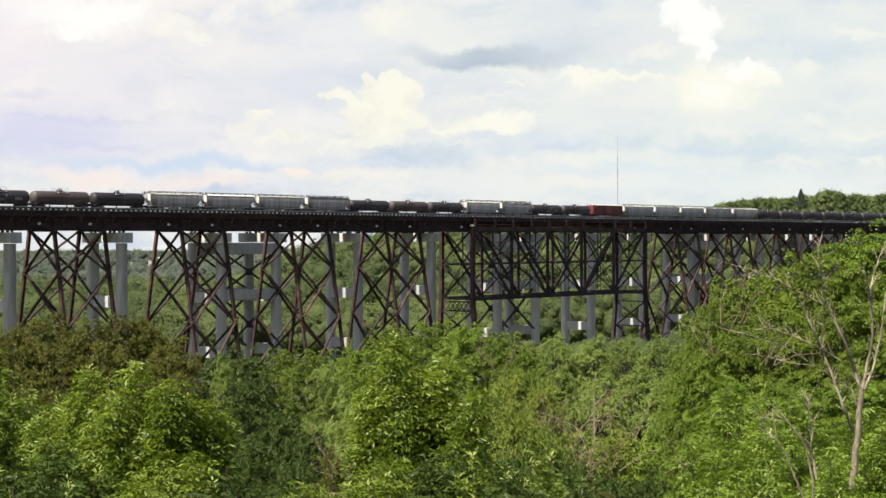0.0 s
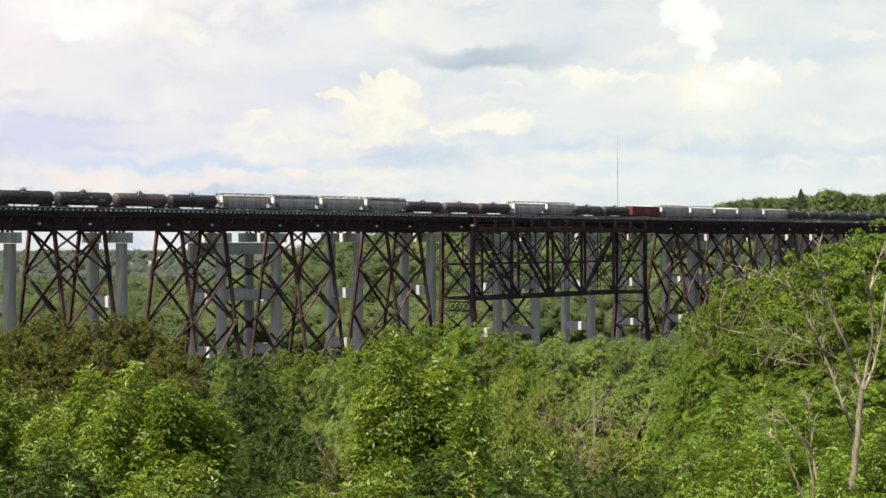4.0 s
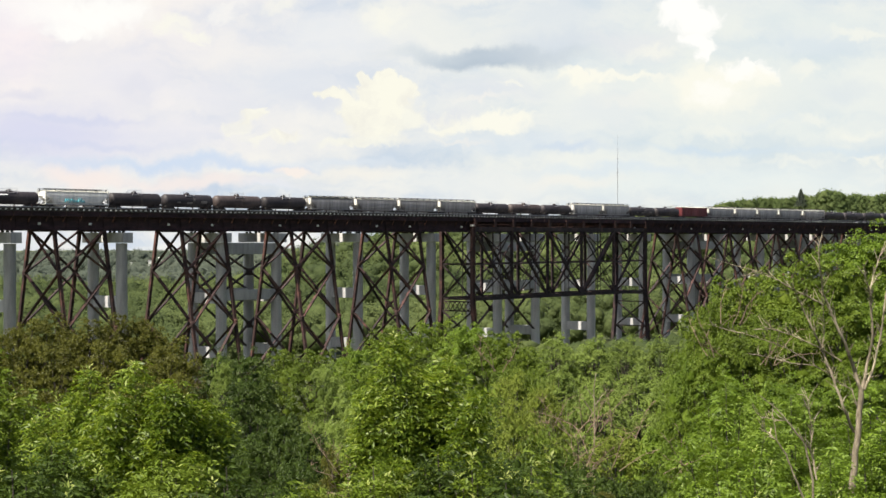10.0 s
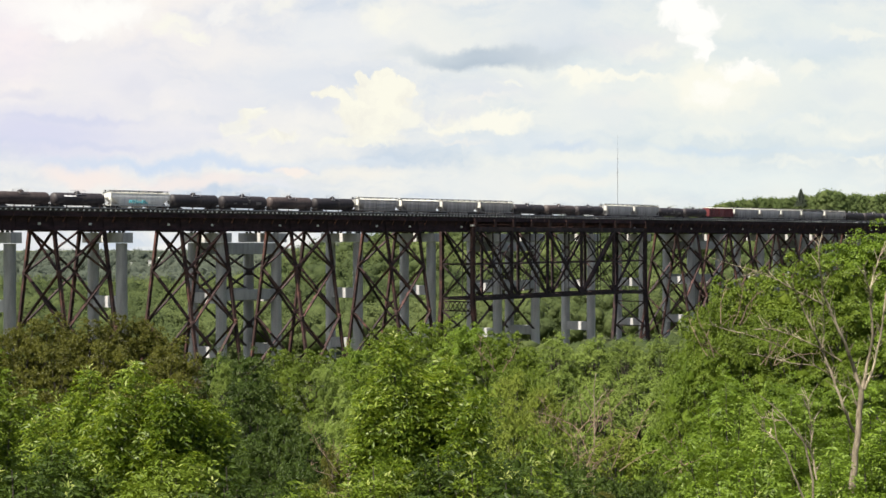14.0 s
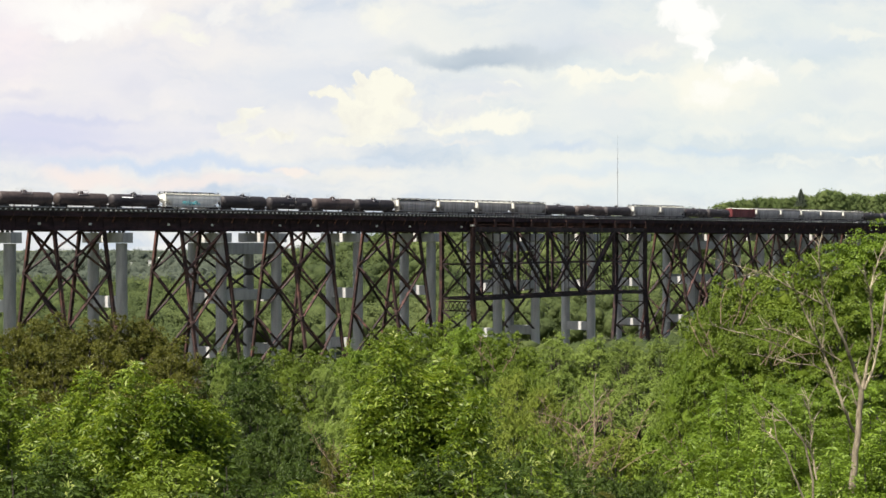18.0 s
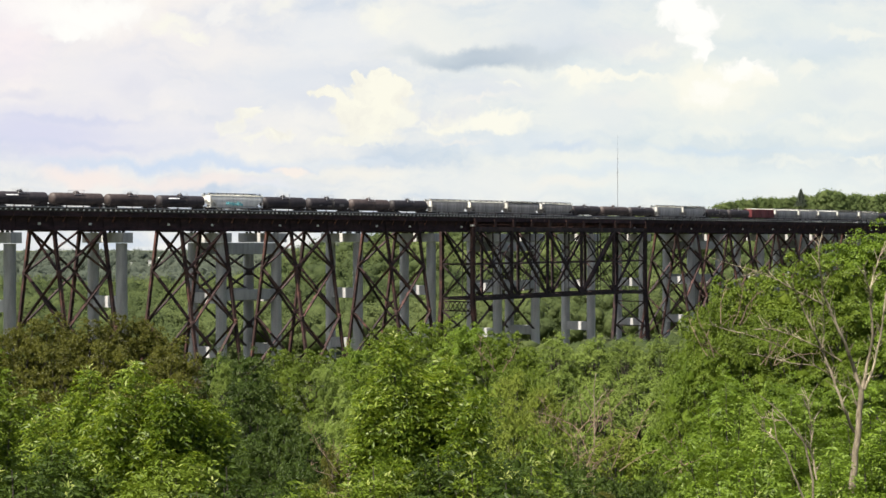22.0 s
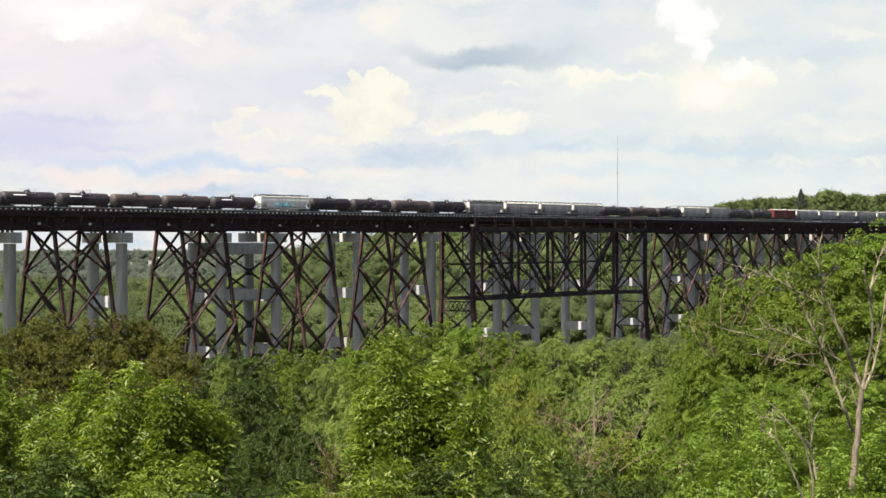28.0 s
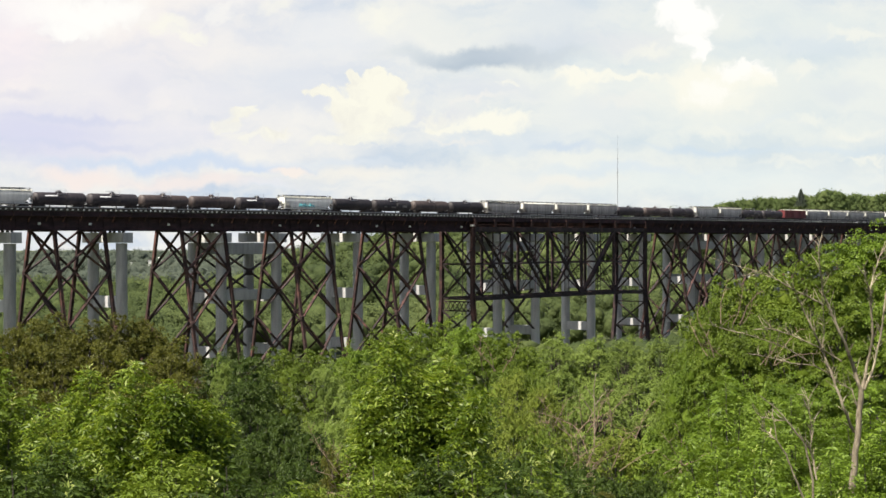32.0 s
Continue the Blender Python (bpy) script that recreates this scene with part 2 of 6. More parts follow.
# ---- ground, one sheet to the horizon ----
def build_ground():
    ys = [-400, -200, -60, -20, -6, 0, 4, 9, 14, 20, 25, 32, 42, 60, 80, 100, 120, 150, 190, 250, 310, 380]
    ys += list(range(420, 1500, 40)) + list(range(1500, 4901, 200))
    qs = [i / 12 - 2.0 for i in range(49)]
    bm = bmesh.new()
    grid = []
    for y in ys:
        reach = max(abs(y), 120) * 0.55 + 40
        grid.append([bm.verts.new((q * reach, y, ground_z(q * reach, y))) for q in qs])
    for a, b in zip(grid, grid[1:]):
        for k in range(len(qs) - 1):
            bm.faces.new((a[k], a[k + 1], b[k + 1], b[k])).smooth = True
    me = bpy.data.meshes.new("ground")
    bm.to_mesh(me)
    bm.free()
    me.materials.append(FOREST_FLOOR)
    tagged(new("ground", me), "dark wooded valley floor and slopes under the trees", "ground", kind="structure")


build_ground()


# ---- sky backdrop with the clouds ----
SKY_Y = 4600.0
SKY_GLOW = 0.425


def build_sky():
    m, nt, p = nodes_of("cloudy sky")
    tc = nt.nodes.new("ShaderNodeTexCoord")
    k = FOCAL * 1568 / SKY_Y / 100
    base = nt.nodes.new("ShaderNodeVectorMath")
    base.operation = "MULTIPLY"
    base.inputs[1].default_value = (k, 0, k)
    link(nt, tc.outputs["Object"], base.inputs[0])

    def warp(vec, scale, amount, detail):
        n = noise_tex(nt, scale, detail, 0.6, vec)
        a = nt.nodes.new("ShaderNodeVectorMath")
        a.operation = "SUBTRACT"
        a.inputs[1].default_value = (0.5, 0.5, 0.5)
        link(nt, n.outputs["Color"], a.inputs[0])
        b = nt.nodes.new("ShaderNodeVectorMath")
        b.operation = "MULTIPLY_ADD"
        b.inputs[1].default_value = (amount, 0, amount * 0.85)
        link(nt, a.outputs[0], b.inputs[0])
        link(nt, vec, b.inputs[2])
        return b.outputs[0]

    wide = warp(base.outputs[0], 0.8, 1.1, 7)
    puffy = warp(warp(base.outputs[0], 1.3, 0.7, 3), 3.4, 0.62, 9)
    # soft layered ground tone: flat streaks of blue-grey and white
    st = nt.nodes.new("ShaderNodeMapping")
    st.inputs["Scale"].default_value = (0.28, 1, 1.0)
    link(nt, wide, st.inputs[0])
    layers = noise_tex(nt, 1.0, 6, 0.58, st.outputs[0])
    col = ramp(nt, layers.outputs[0], [(0.34, (0.55, 0.66, 0.80)), (0.45, (0.71, 0.77, 0.84)), (0.54, (0.86, 0.87, 0.86)), (0.66, (0.97, 0.95, 0.88))])
    # scattered soft heaps everywhere
    hm = nt.nodes.new("ShaderNodeMapping")
    hm.inputs["Scale"].default_value = (0.75, 1, 1.5)
    link(nt, puffy, hm.inputs[0])
    heaps = noise_tex(nt, 1.25, 7, 0.55, hm.outputs[0])
    hr = nt.nodes.new("ShaderNodeMapRange")
    link(nt, heaps.outputs[0], hr.inputs[0])
    hr.inputs[1].default_value, hr.inputs[2].default_value, hr.inputs[3].default_value, hr.inputs[4].default_value = 0.46, 0.64, 0.0, 0.6
    hx = nt.nodes.new("ShaderNodeMix")
    hx.data_type = "RGBA"
    link(nt, hr.outputs[0], hx.inputs["Factor"])
    link(nt, col, hx.inputs["A"])
    hx.inputs["B"].default_value = (0.97, 0.95, 0.87, 1)
    col = hx.outputs["Result"]

    def blob(col, vec, px, py, rx, ry, tint, strength, edge=0.55):
        d = nt.nodes.new("ShaderNodeVectorMath")
        d.operation = "SUBTRACT"
        d.inputs[1].default_value = ((px - 784) / 100, 0, (420 - py) / 100)
        link(nt, vec, d.inputs[0])
        e = nt.nodes.new("ShaderNodeVectorMath")
        e.operation = "MULTIPLY"
        e.inputs[1].default_value = (100 / rx, 0, 100 / ry)
        link(nt, d.outputs[0], e.inputs[0])
        ln = nt.nodes.new("ShaderNodeVectorMath")
        ln.operation = "LENGTH"
        link(nt, e.outputs[0], ln.inputs[0])
        mr = nt.nodes.new("ShaderNodeMapRange")
        mr.interpolation_type = "SMOOTHSTEP"
        link(nt, ln.outputs["Value"], mr.inputs[0])
        mr.inputs[1].default_value, mr.inputs[2].default_value = 1.0 + edge * 0.5, 1.0 - edge
        mr.inputs[3].default_value, mr.inputs[4].default_value = 0.0, strength
        mx = nt.nodes.new("ShaderNodeMix")
        mx.data_type = "RGBA"
        link(nt, mr.outputs[0], mx.inputs["Factor"])
        link(nt, col, mx.inputs["A"])
        mx.inputs["B"].default_value = (*tint, 1)
        return mx.outputs["Result"]

    blue, steel = (0.66, 0.76, 0.91), (0.52, 0.60, 0.68)
    cream, white, peach = (1.0, 0.985, 0.87), (1.05, 1.04, 1.0), (0.98, 0.87, 0.82)
    mist, lilac, sage = (0.80, 0.84, 0.86), (0.73, 0.74, 0.90), (0.83, 0.90, 0.86)
    # the wide tints first, then flat masses and streaks, then the bright heaps
    for px, py, rx, ry, tint, s, edge in (
            (1330, 170, 620, 330, sage, 0.6, 0.95), (150, 90, 460, 230, (0.98, 0.90, 0.91), 0.5, 0.95), (20, 60, 90, 120, (1.0, 0.90, 0.93), 0.6, 0.9), (560, 120, 260, 160, (0.84, 0.86, 0.89), 0.35, 0.95),
            (80, 245, 190, 60, lilac, 0.95, 0.9), (190, 140, 120, 60, (0.86, 0.85, 0.90), 0.7, 0.9), (240, 165, 50, 24, (0.76, 0.77, 0.86), 0.7, 0.9), (45, 172, 60, 10, (0.76, 0.76, 0.86), 0.7, 0.9),
            (350, 165, 110, 40, (0.88, 0.87, 0.90), 0.7, 0.9), (320, 245, 120, 45, (0.86, 0.85, 0.91), 0.6, 0.9), (520, 150, 110, 50, (0.80, 0.83, 0.88), 0.75, 0.9), (560, 185, 70, 18, (0.74, 0.78, 0.86), 0.6, 0.9),
            (590, 60, 100, 50, (0.86, 0.88, 0.90), 0.7, 0.9), (780, 50, 130, 40, (0.88, 0.90, 0.86), 0.6, 0.9), (990, 40, 120, 45, mist, 0.75, 0.9), (1000, 78, 130, 22, (0.70, 0.76, 0.83), 0.7, 0.9), (1130, 75, 80, 30, (0.84, 0.85, 0.86), 0.7, 0.9),
            (1060, 200, 90, 45, (0.82, 0.86, 0.87), 0.7, 0.9), (860, 160, 110, 22, (0.80, 0.83, 0.87), 0.7, 0.9), (900, 255, 150, 22, (0.76, 0.83, 0.89), 0.6, 0.9), (780, 200, 70, 16, (0.78, 0.80, 0.85), 0.6, 0.9),
            (1440, 80, 90, 30, (0.76, 0.83, 0.87), 0.7, 0.9), (1490, 165, 60, 20, (0.76, 0.82, 0.85), 0.7, 0.9), (1380, 185, 90, 40, (0.82, 0.87, 0.85), 0.6, 0.9), (1450, 30, 140, 30, (0.84, 0.89, 0.86), 0.6, 0.9),
            (1290, 320, 330, 30, (0.85, 0.91, 0.89), 0.7, 0.9), (860, 325, 160, 24, (0.88, 0.90, 0.88), 0.7, 0.9),
            (130, 215, 120, 8, (0.68, 0.71, 0.88), 0.6, 0.9), (150, 262, 130, 8, (0.68, 0.72, 0.88), 0.6, 0.9), (300, 292, 230, 13, blue, 0.95, 0.9), (450, 299, 130, 8, blue, 0.8, 0.9), (620, 285, 120, 10, (0.78, 0.84, 0.90), 0.6, 0.9), (480, 324, 50, 9, (0.76, 0.84, 0.93), 0.8, 0.8),
            (850, 104, 125, 21, steel, 1.0, 0.55), (950, 98, 110, 15, (0.60, 0.67, 0.74), 0.7, 0.9), (740, 98, 90, 16, (0.70, 0.76, 0.80), 0.6, 0.9), (1000, 268, 70, 8, (0.68, 0.77, 0.87), 0.9, 0.8), (1260, 263, 130, 8, (0.68, 0.79, 0.88), 0.8, 0.9), (1480, 262, 110, 8, (0.74, 0.83, 0.88), 0.7, 0.9),
            (1090, 300, 170, 9, (0.74, 0.83, 0.90), 0.6, 0.9), (1350, 222, 80, 8, (0.78, 0.85, 0.88), 0.5, 0.9),
            (140, 316, 70, 18, peach, 0.85, 0.8), (340, 322, 170, 12, peach, 0.75, 0.8), (520, 300, 36, 8, (1.0, 0.90, 0.82), 0.9, 0.5), (620, 308, 90, 14, (0.97, 0.93, 0.84), 0.7, 0.8), (1010, 318, 100, 10, (0.95, 0.92, 0.84), 0.6, 0.8)):
        col = blob(col, wide, px, py, rx, ry, tint, s, edge)
    for px, py, rx, ry, tint, s, edge in (
            (150, 30, 85, 34, white, 0.9, 0.6), (115, 60, 36, 13, white, 0.8, 0.5), (60, 12, 70, 34, white, 0.6, 0.8), (215, 20, 50, 24, white, 0.7, 0.7), (300, 45, 40, 16, cream, 0.7, 0.6), (338, 66, 30, 9, cream, 0.7, 0.5), (388, 28, 26, 18, (1.0, 0.98, 0.93), 0.6, 0.6), (405, 8, 24, 10, (1.0, 0.98, 0.93), 0.5, 0.7),
            (675, 25, 42, 32, cream, 0.7, 0.7), (500, 12, 36, 12, cream, 0.5, 0.6), (290, 185, 22, 20, (0.96, 0.92, 0.90), 0.6, 0.8),
            (885, 216, 66, 17, cream, 1.0, 0.4), (800, 227, 60, 9, cream, 0.85, 0.5), (850, 176, 50, 7, (0.96, 0.93, 0.87), 0.6, 0.8), (905, 150, 14, 5, cream, 0.6, 0.6), (820, 256, 50, 6, (0.96, 0.92, 0.85), 0.5, 0.7),
            (1030, 138, 46, 13, cream, 1.0, 0.4), (1110, 136, 90, 8, cream, 0.85, 0.5), (1040, 160, 34, 14, cream, 0.5, 0.8), (1150, 92, 46, 11, cream, 0.55, 0.7), (1110, 180, 60, 12, (0.93, 0.92, 0.86), 0.5, 0.8),
            (1206, 20, 40, 30, white, 1.0, 0.3), (1242, 34, 30, 24, white, 1.0, 0.35), (1230, 72, 26, 24, white, 1.0, 0.3), (1240, 98, 13, 18, white, 1.0, 0.45), (1178, 42, 18, 10, white, 0.8, 0.5),
            (1235, 150, 44, 30, cream, 0.9, 0.45), (1285, 145, 56, 26, cream, 0.95, 0.5), (1325, 130, 50, 16, white, 1.0, 0.3), (1265, 165, 40, 20, white, 1.0, 0.4), (1355, 140, 26, 18, cream, 0.8, 0.5), (1280, 170, 110, 50, cream, 0.5, 0.95), (1290, 188, 50, 16, cream, 0.6, 0.7), (1222, 185, 36, 14, cream, 0.6, 0.7),
            (1520, 62, 56, 10, cream, 0.6, 0.7), (1425, 116, 34, 12, cream, 0.6, 0.6), (1510, 238, 56, 12, cream, 0.5, 0.8), (1540, 284, 40, 8, cream, 0.6, 0.7), (1410, 290, 60, 8, cream, 0.45, 0.8), (1440, 215, 36, 10, cream, 0.45, 0.8), (1270, 235, 60, 12, cream, 0.4, 0.8)):
        col = blob(col, puffy, px, py, rx * 1.05, ry * 1.1, tint, s, min(edge + 0.15, 0.95))
    em = nt.nodes.new("ShaderNodeEmission")
    link(nt, col, em.inputs[0])
    em.inputs[1].default_value = SKY_GLOW
    link(nt, em.outputs[0], nt.nodes["Material Output"].inputs["Surface"])
    bm = bmesh.new()
    vs = [bm.verts.new(c) for c in ((-2600, 0, -400), (2600, 0, -400), (2600, 0, 1100), (-2600, 0, 1100))]
    bm.faces.new(vs)
    me = bpy.data.meshes.new("sky_backdrop")
    bm.to_mesh(me)
    bm.free()
    me.materials.append(m)
    ob = new("backdrop", me)
    ob.location = (0, SKY_Y, EYE_Z)
    tagged(ob, "bright sky with layered white and grey clouds", "sky", kind="structure")

    # the nearer heap cloud, which drifts faster
    m2, nt2, p2 = nodes_of("heap cloud")
    nt = nt2
    tc = nt.nodes.new("ShaderNodeTexCoord")
    base = nt.nodes.new("ShaderNodeVectorMath")
    base.operation = "MULTIPLY"
    base.inputs[1].default_value = (k, 0, k)
    link(nt, tc.outputs["Object"], base.inputs[0])
    puffy = warp(warp(base.outputs[0], 1.4, 0.6, 3), 3.6, 0.6, 9)
    zero = nt.nodes.new("ShaderNodeRGB")
    zero.outputs[0].default_value = (0, 0, 0, 1)
    mask = zero.outputs[0]
    one = (1, 1, 1)
    for px, py, rx, ry, s, edge in ((645, 148, 20, 18, 1.0, 0.25), (678, 152, 26, 20, 1.0, 0.25), (712, 172, 24, 22, 1.0, 0.3), (665, 185, 52, 34, 1.0, 0.25), (590, 180, 32, 13, 1.0, 0.3), (628, 200, 36, 24, 1.0, 0.3), (660, 228, 52, 26, 0.95, 0.4), (715, 210, 30, 26, 0.8, 0.5),
                                    (640, 256, 80, 12, 0.75, 0.6), (445, 210, 24, 13, 0.85, 0.4), (420, 226, 28, 16, 0.6, 0.5), (508, 243, 28, 12, 0.8, 0.45), (470, 250, 50, 12, 0.6, 0.6), (790, 225, 30, 14, 0.5, 0.6)):
        mask = blob(mask, puffy, px, py, rx, ry, one, s, edge)
    tone = noise_tex(nt, 1.6, 5, 0.6, puffy)
    shade = ramp(nt, tone.outputs[0], [(0.35, (0.90, 0.88, 0.80)), (0.55, (1.0, 0.98, 0.85))])
    em = nt.nodes.new("ShaderNodeEmission")
    link(nt, shade, em.inputs[0])
    em.inputs[1].default_value = SKY_GLOW
    tr = nt.nodes.new("ShaderNodeBsdfTransparent")
    mx = nt.nodes.new("ShaderNodeMixShader")
    link(nt, mask, mx.inputs[0])
    link(nt, tr.outputs[0], mx.inputs[1])
    link(nt, em.outputs[0], mx.inputs[2])
    link(nt, mx.outputs[0], nt.nodes["Material Output"].inputs["Surface"])
    bm = bmesh.new()
    vs = [bm.verts.new(c) for c in ((-900, 0, 180), (150, 0, 180), (150, 0, 560), (-900, 0, 560))]
    bm.faces.new(vs)
    me = bpy.data.meshes.new("cloud")
    bm.to_mesh(me)
    bm.free()
    me.materials.append(m2)
    cl = new("cloud_backdrop", me)
    cl.location = (0, SKY_Y - 60, EYE_Z)
    tagged(cl, "bright cream heap cloud drifting slowly", "cloud", kind="structure")
    return ob, cl


sky_backdrop, cloud = build_sky()


# ---- the old steel viaduct ----
def laced_leg(bm, a, b, w=0.8):
    """Two channels with zigzag lacing between them on both faces."""
    a, b = Vector(a), Vector(b)
    d = (b - a).normalized()
    ln = (b - a).length
    x = Vector((1, 0, 0))
    y = d.cross(x).normalized()
    for sx in (-1, 1):
        o = x * sx * (w / 2 - 0.12)
        beam(bm, a + o, b + o, 0.24, w * 0.8, side=y)
    n = int(ln / 1.3)
    for i in range(n):
        p, q = a + d * (ln * i / n), a + d * (ln * (i + 1) / n)
        s = 1 if i % 2 else -1
        for face in (-1, 1):
            o = y * face * w * 0.36
            beam(bm, p + x * s * w / 2 * 0.8 + o, q - x * s * w / 2 * 0.8 + o, 0.16, 0.05, side=y)


LEVELS = (0.0, -9.1, -21.0, -35.5)
TOWER_L = 13.716
BATTER = 1 / 6.0


def bent_y(side, dz):
    """Across-position of a leg, dz below the cap. side 0: far, 1: near."""
    return (0.0 - BATTER * dz) if side == 0 else (-W_OLD + BATTER * dz)


def build_tower():
    ob = thing("trestle_tower", on_bridge(0, 0, GIRDER_Z), "rusty dark-red riveted steel trestle tower with crossed braces", "tower", "towers of the steel viaduct")
    foot = LEVELS[-1] - 9
    for x in (0.0, TOWER_L):
        for side in (0, 1):
            bm = bmesh.new()
            laced_leg(bm, (x, bent_y(side, 0), 0), (x, bent_y(side, foot), foot), 0.74)
            part("leg", bm, RUST, ob, "laced rusty steel column")
        bm = bmesh.new()
        box(bm, x - 0.3, x + 0.3, -W_OLD - 0.4, 0.4, -0.42, -0.02)
        part("cap_beam", bm, DARK_STEEL, ob)
    for z0, z1 in zip(LEVELS, LEVELS[1:]):
        a0, b0, a1, b1 = bent_y(0, z0), bent_y(1, z0), bent_y(0, z1), bent_y(1, z1)
        for x in (0.0, TOWER_L):
            for p, q, o in (((x, a0, z0), (x, b1, z1), 0.12), ((x, b0, z0), (x, a1, z1), -0.12)):
                bm = bmesh.new()
                beam(bm, (p[0] + o, p[1], p[2]), (q[0] + o, q[1], q[2]), 0.26, 0.68, side=(1, 0, 0))
                part("cross_brace", bm, RUST, ob)
        for y0, y1 in ((a0, a1), (b0, b1)):
            for s, o in ((0, 0.12), (1, -0.12)):
                bm = bmesh.new()
                xa, xb = (0, TOWER_L) if s == 0 else (TOWER_L, 0)
                beam(bm, (xa, y0 + o, z0), (xb, y1 + o, z1), 0.70, 0.28)
                part("side_brace", bm, DARK_STEEL if y0 == a0 else RUST, ob)
        for y1 in (a1, b1):
            for x in (0.0, TOWER_L):
                bm = bmesh.new()
                d = 1 if x == 0 else -1
                box(bm, x - 0.62, x + 0.62, y1 - 0.42, y1 + 0.42, z1 - 0.7, z1 + 0.7)
                bmesh.ops.bevel(bm, geom=bm.edges[:], offset=0.25, segments=1, affect="EDGES")
                part("gusset", bm, RUST, ob)
    return ob


tower = build_tower()
TOWER_S = [36.576 * k for k in range(4)]
AFTER = 146.304 + 91.44 + 22.86
RIGHT_TOWERS = [AFTER + 36.576 * k for k in range(5)]
for s in [-36.576] + TOWER_S[1:] + RIGHT_TOWERS:
    copy_thing(tower, on_bridge(s, 0, GIRDER_Z))


def edge_walk(ob, length, top):
    """The guard timber along the near edge, over a row of spaced pale blocks."""
    bm = bmesh.new()
    n = int(length / 1.4)
    for i in range(n):
        x = length * (i + 0.5) / n + 0.12 * noise.noise((i * 1.7, length, 3))
        box(bm, x - 0.2, x + 0.2, -W_OLD - 1.52, -W_OLD - 1.36, top - 0.36, top - 0.10)
    tagged(part("edge_block", bm, PALE_TIMBER, ob, "pale blocks spaced along the deck edge"), kind="stuff")
    bm = bmesh.new()
    box(bm, 0.03, length - 0.03, -W_OLD - 1.45, -W_OLD - 1.15, top - 0.08, top + 0.14)
    part("guard_timber", bm, TIE, ob, "dark guard timber along the deck edge")
    bm = bmesh.new()
    box(bm, 0.03, length - 0.03, -W_OLD - 1.32, -W_OLD - 1.26, top - 0.63, top - 0.084)
    part("edge_board", bm, TIE, ob, "dark board along the tie ends")


def build_span(length, name, label, post_gap=4.2):
    """Plate girders with stiffeners, floor, ties, rail posts and hand rails; underside at z 0."""
    ob = thing(name, on_bridge(0, 0, GIRDER_Z), label, "bridge span", "girder spans of the steel viaduct")
    depth, top = 2.7, TIE_Z - GIRDER_Z
    g = 0.04
    for y in (-W_OLD + 0.3, -0.3):
        bm = bmesh.new()
        box(bm, g, length - g, y - 0.02, y + 0.02, 0.05, depth)
        box(bm, g, length - g, y - 0.26, y + 0.26, 0.0, 0.06)
        box(bm, g, length - g, y - 0.06, y + 0.26, depth - 0.03, depth + 0.05)
        n = int(length / 3.2)
        for i in range(n + 1):
            x = 0.1 + (length - 0.2) * i / n
            box(bm, x - 0.03, x + 0.03, y - 0.12, y + 0.12, 0.06, depth - 0.03)
        part("plate_girder", bm, GIRDER_STEEL, ob)
    n = max(2, int(round(length / post_gap)))
    for i in range(n):
        x = length * (i + 0.5) / n
        bm = bmesh.new()
        box(bm, x - 0.2, x + 0.2, -W_OLD - 0.35, 0.35, depth + 0.06, depth + 0.75)
        beam(bm, (x, -W_OLD - 0.15, depth - 1.1), (x, -W_OLD - 1.25, top - 0.8), 0.22, 0.22)
        beam(bm, (x, -W_OLD - 1.3, top - 0.78), (x, -W_OLD + 0.3, top - 0.78), 0.24, 0.26)
        box(bm, x - 0.09, x + 0.09, -W_OLD - 1.23, -W_OLD - 1.185, top - 1.75, top - 0.95)
        part("floor_beam", bm, RUST, ob, "rusty cross beam with a bracket")
    bm = bmesh.new()
    for y in (-W_OLD + 1.0, -W_OLD + 2.6, -W_OLD + 5.0, -1.2):
        box(bm, g, length - g, y - 0.2, y + 0.2, depth + 0.76, top - 0.63)
    box(bm, g, length - g, -W_OLD - 1.18, -W_OLD - 1.06, top - 1.64, top - 0.63)
    part("stringer", bm, GIRDER_STEEL, ob)
    bm = bmesh.new()
    x = 0.15
    while x < length - 0.3:
        out = 0.15 * noise.noise((x * 3.1, length, 0))
        box(bm, x, x + 0.24, -W_OLD - 1.35 + out, -0.2 + out, top - 0.62, top - 0.36)
        x += 0.46
    tagged(part("timber_deck", bm, TIE, ob, "creosoted open timber deck"), kind="stuff")
    edge_walk(ob, length, top)
    for i in range(n):
        x = length * (i + 0.5) / n
        bm = bmesh.new()
        beam(bm, (x, -W_OLD - 1.28, top + 0.143), (x, -W_OLD - 1.28, top + 0.82), 0.16, 0.16)
        part("rail_post", bm, DARK_STEEL, ob)
    for h, w in ((0.42, 0.04), (0.76, 0.12)):
        bm = bmesh.new()
        beam(bm, (g, -W_OLD - 1.36, top + h), (length - g, -W_OLD - 1.36, top + h), w, w)
        part("hand_rail", bm, DARK_STEEL, ob)
    return ob


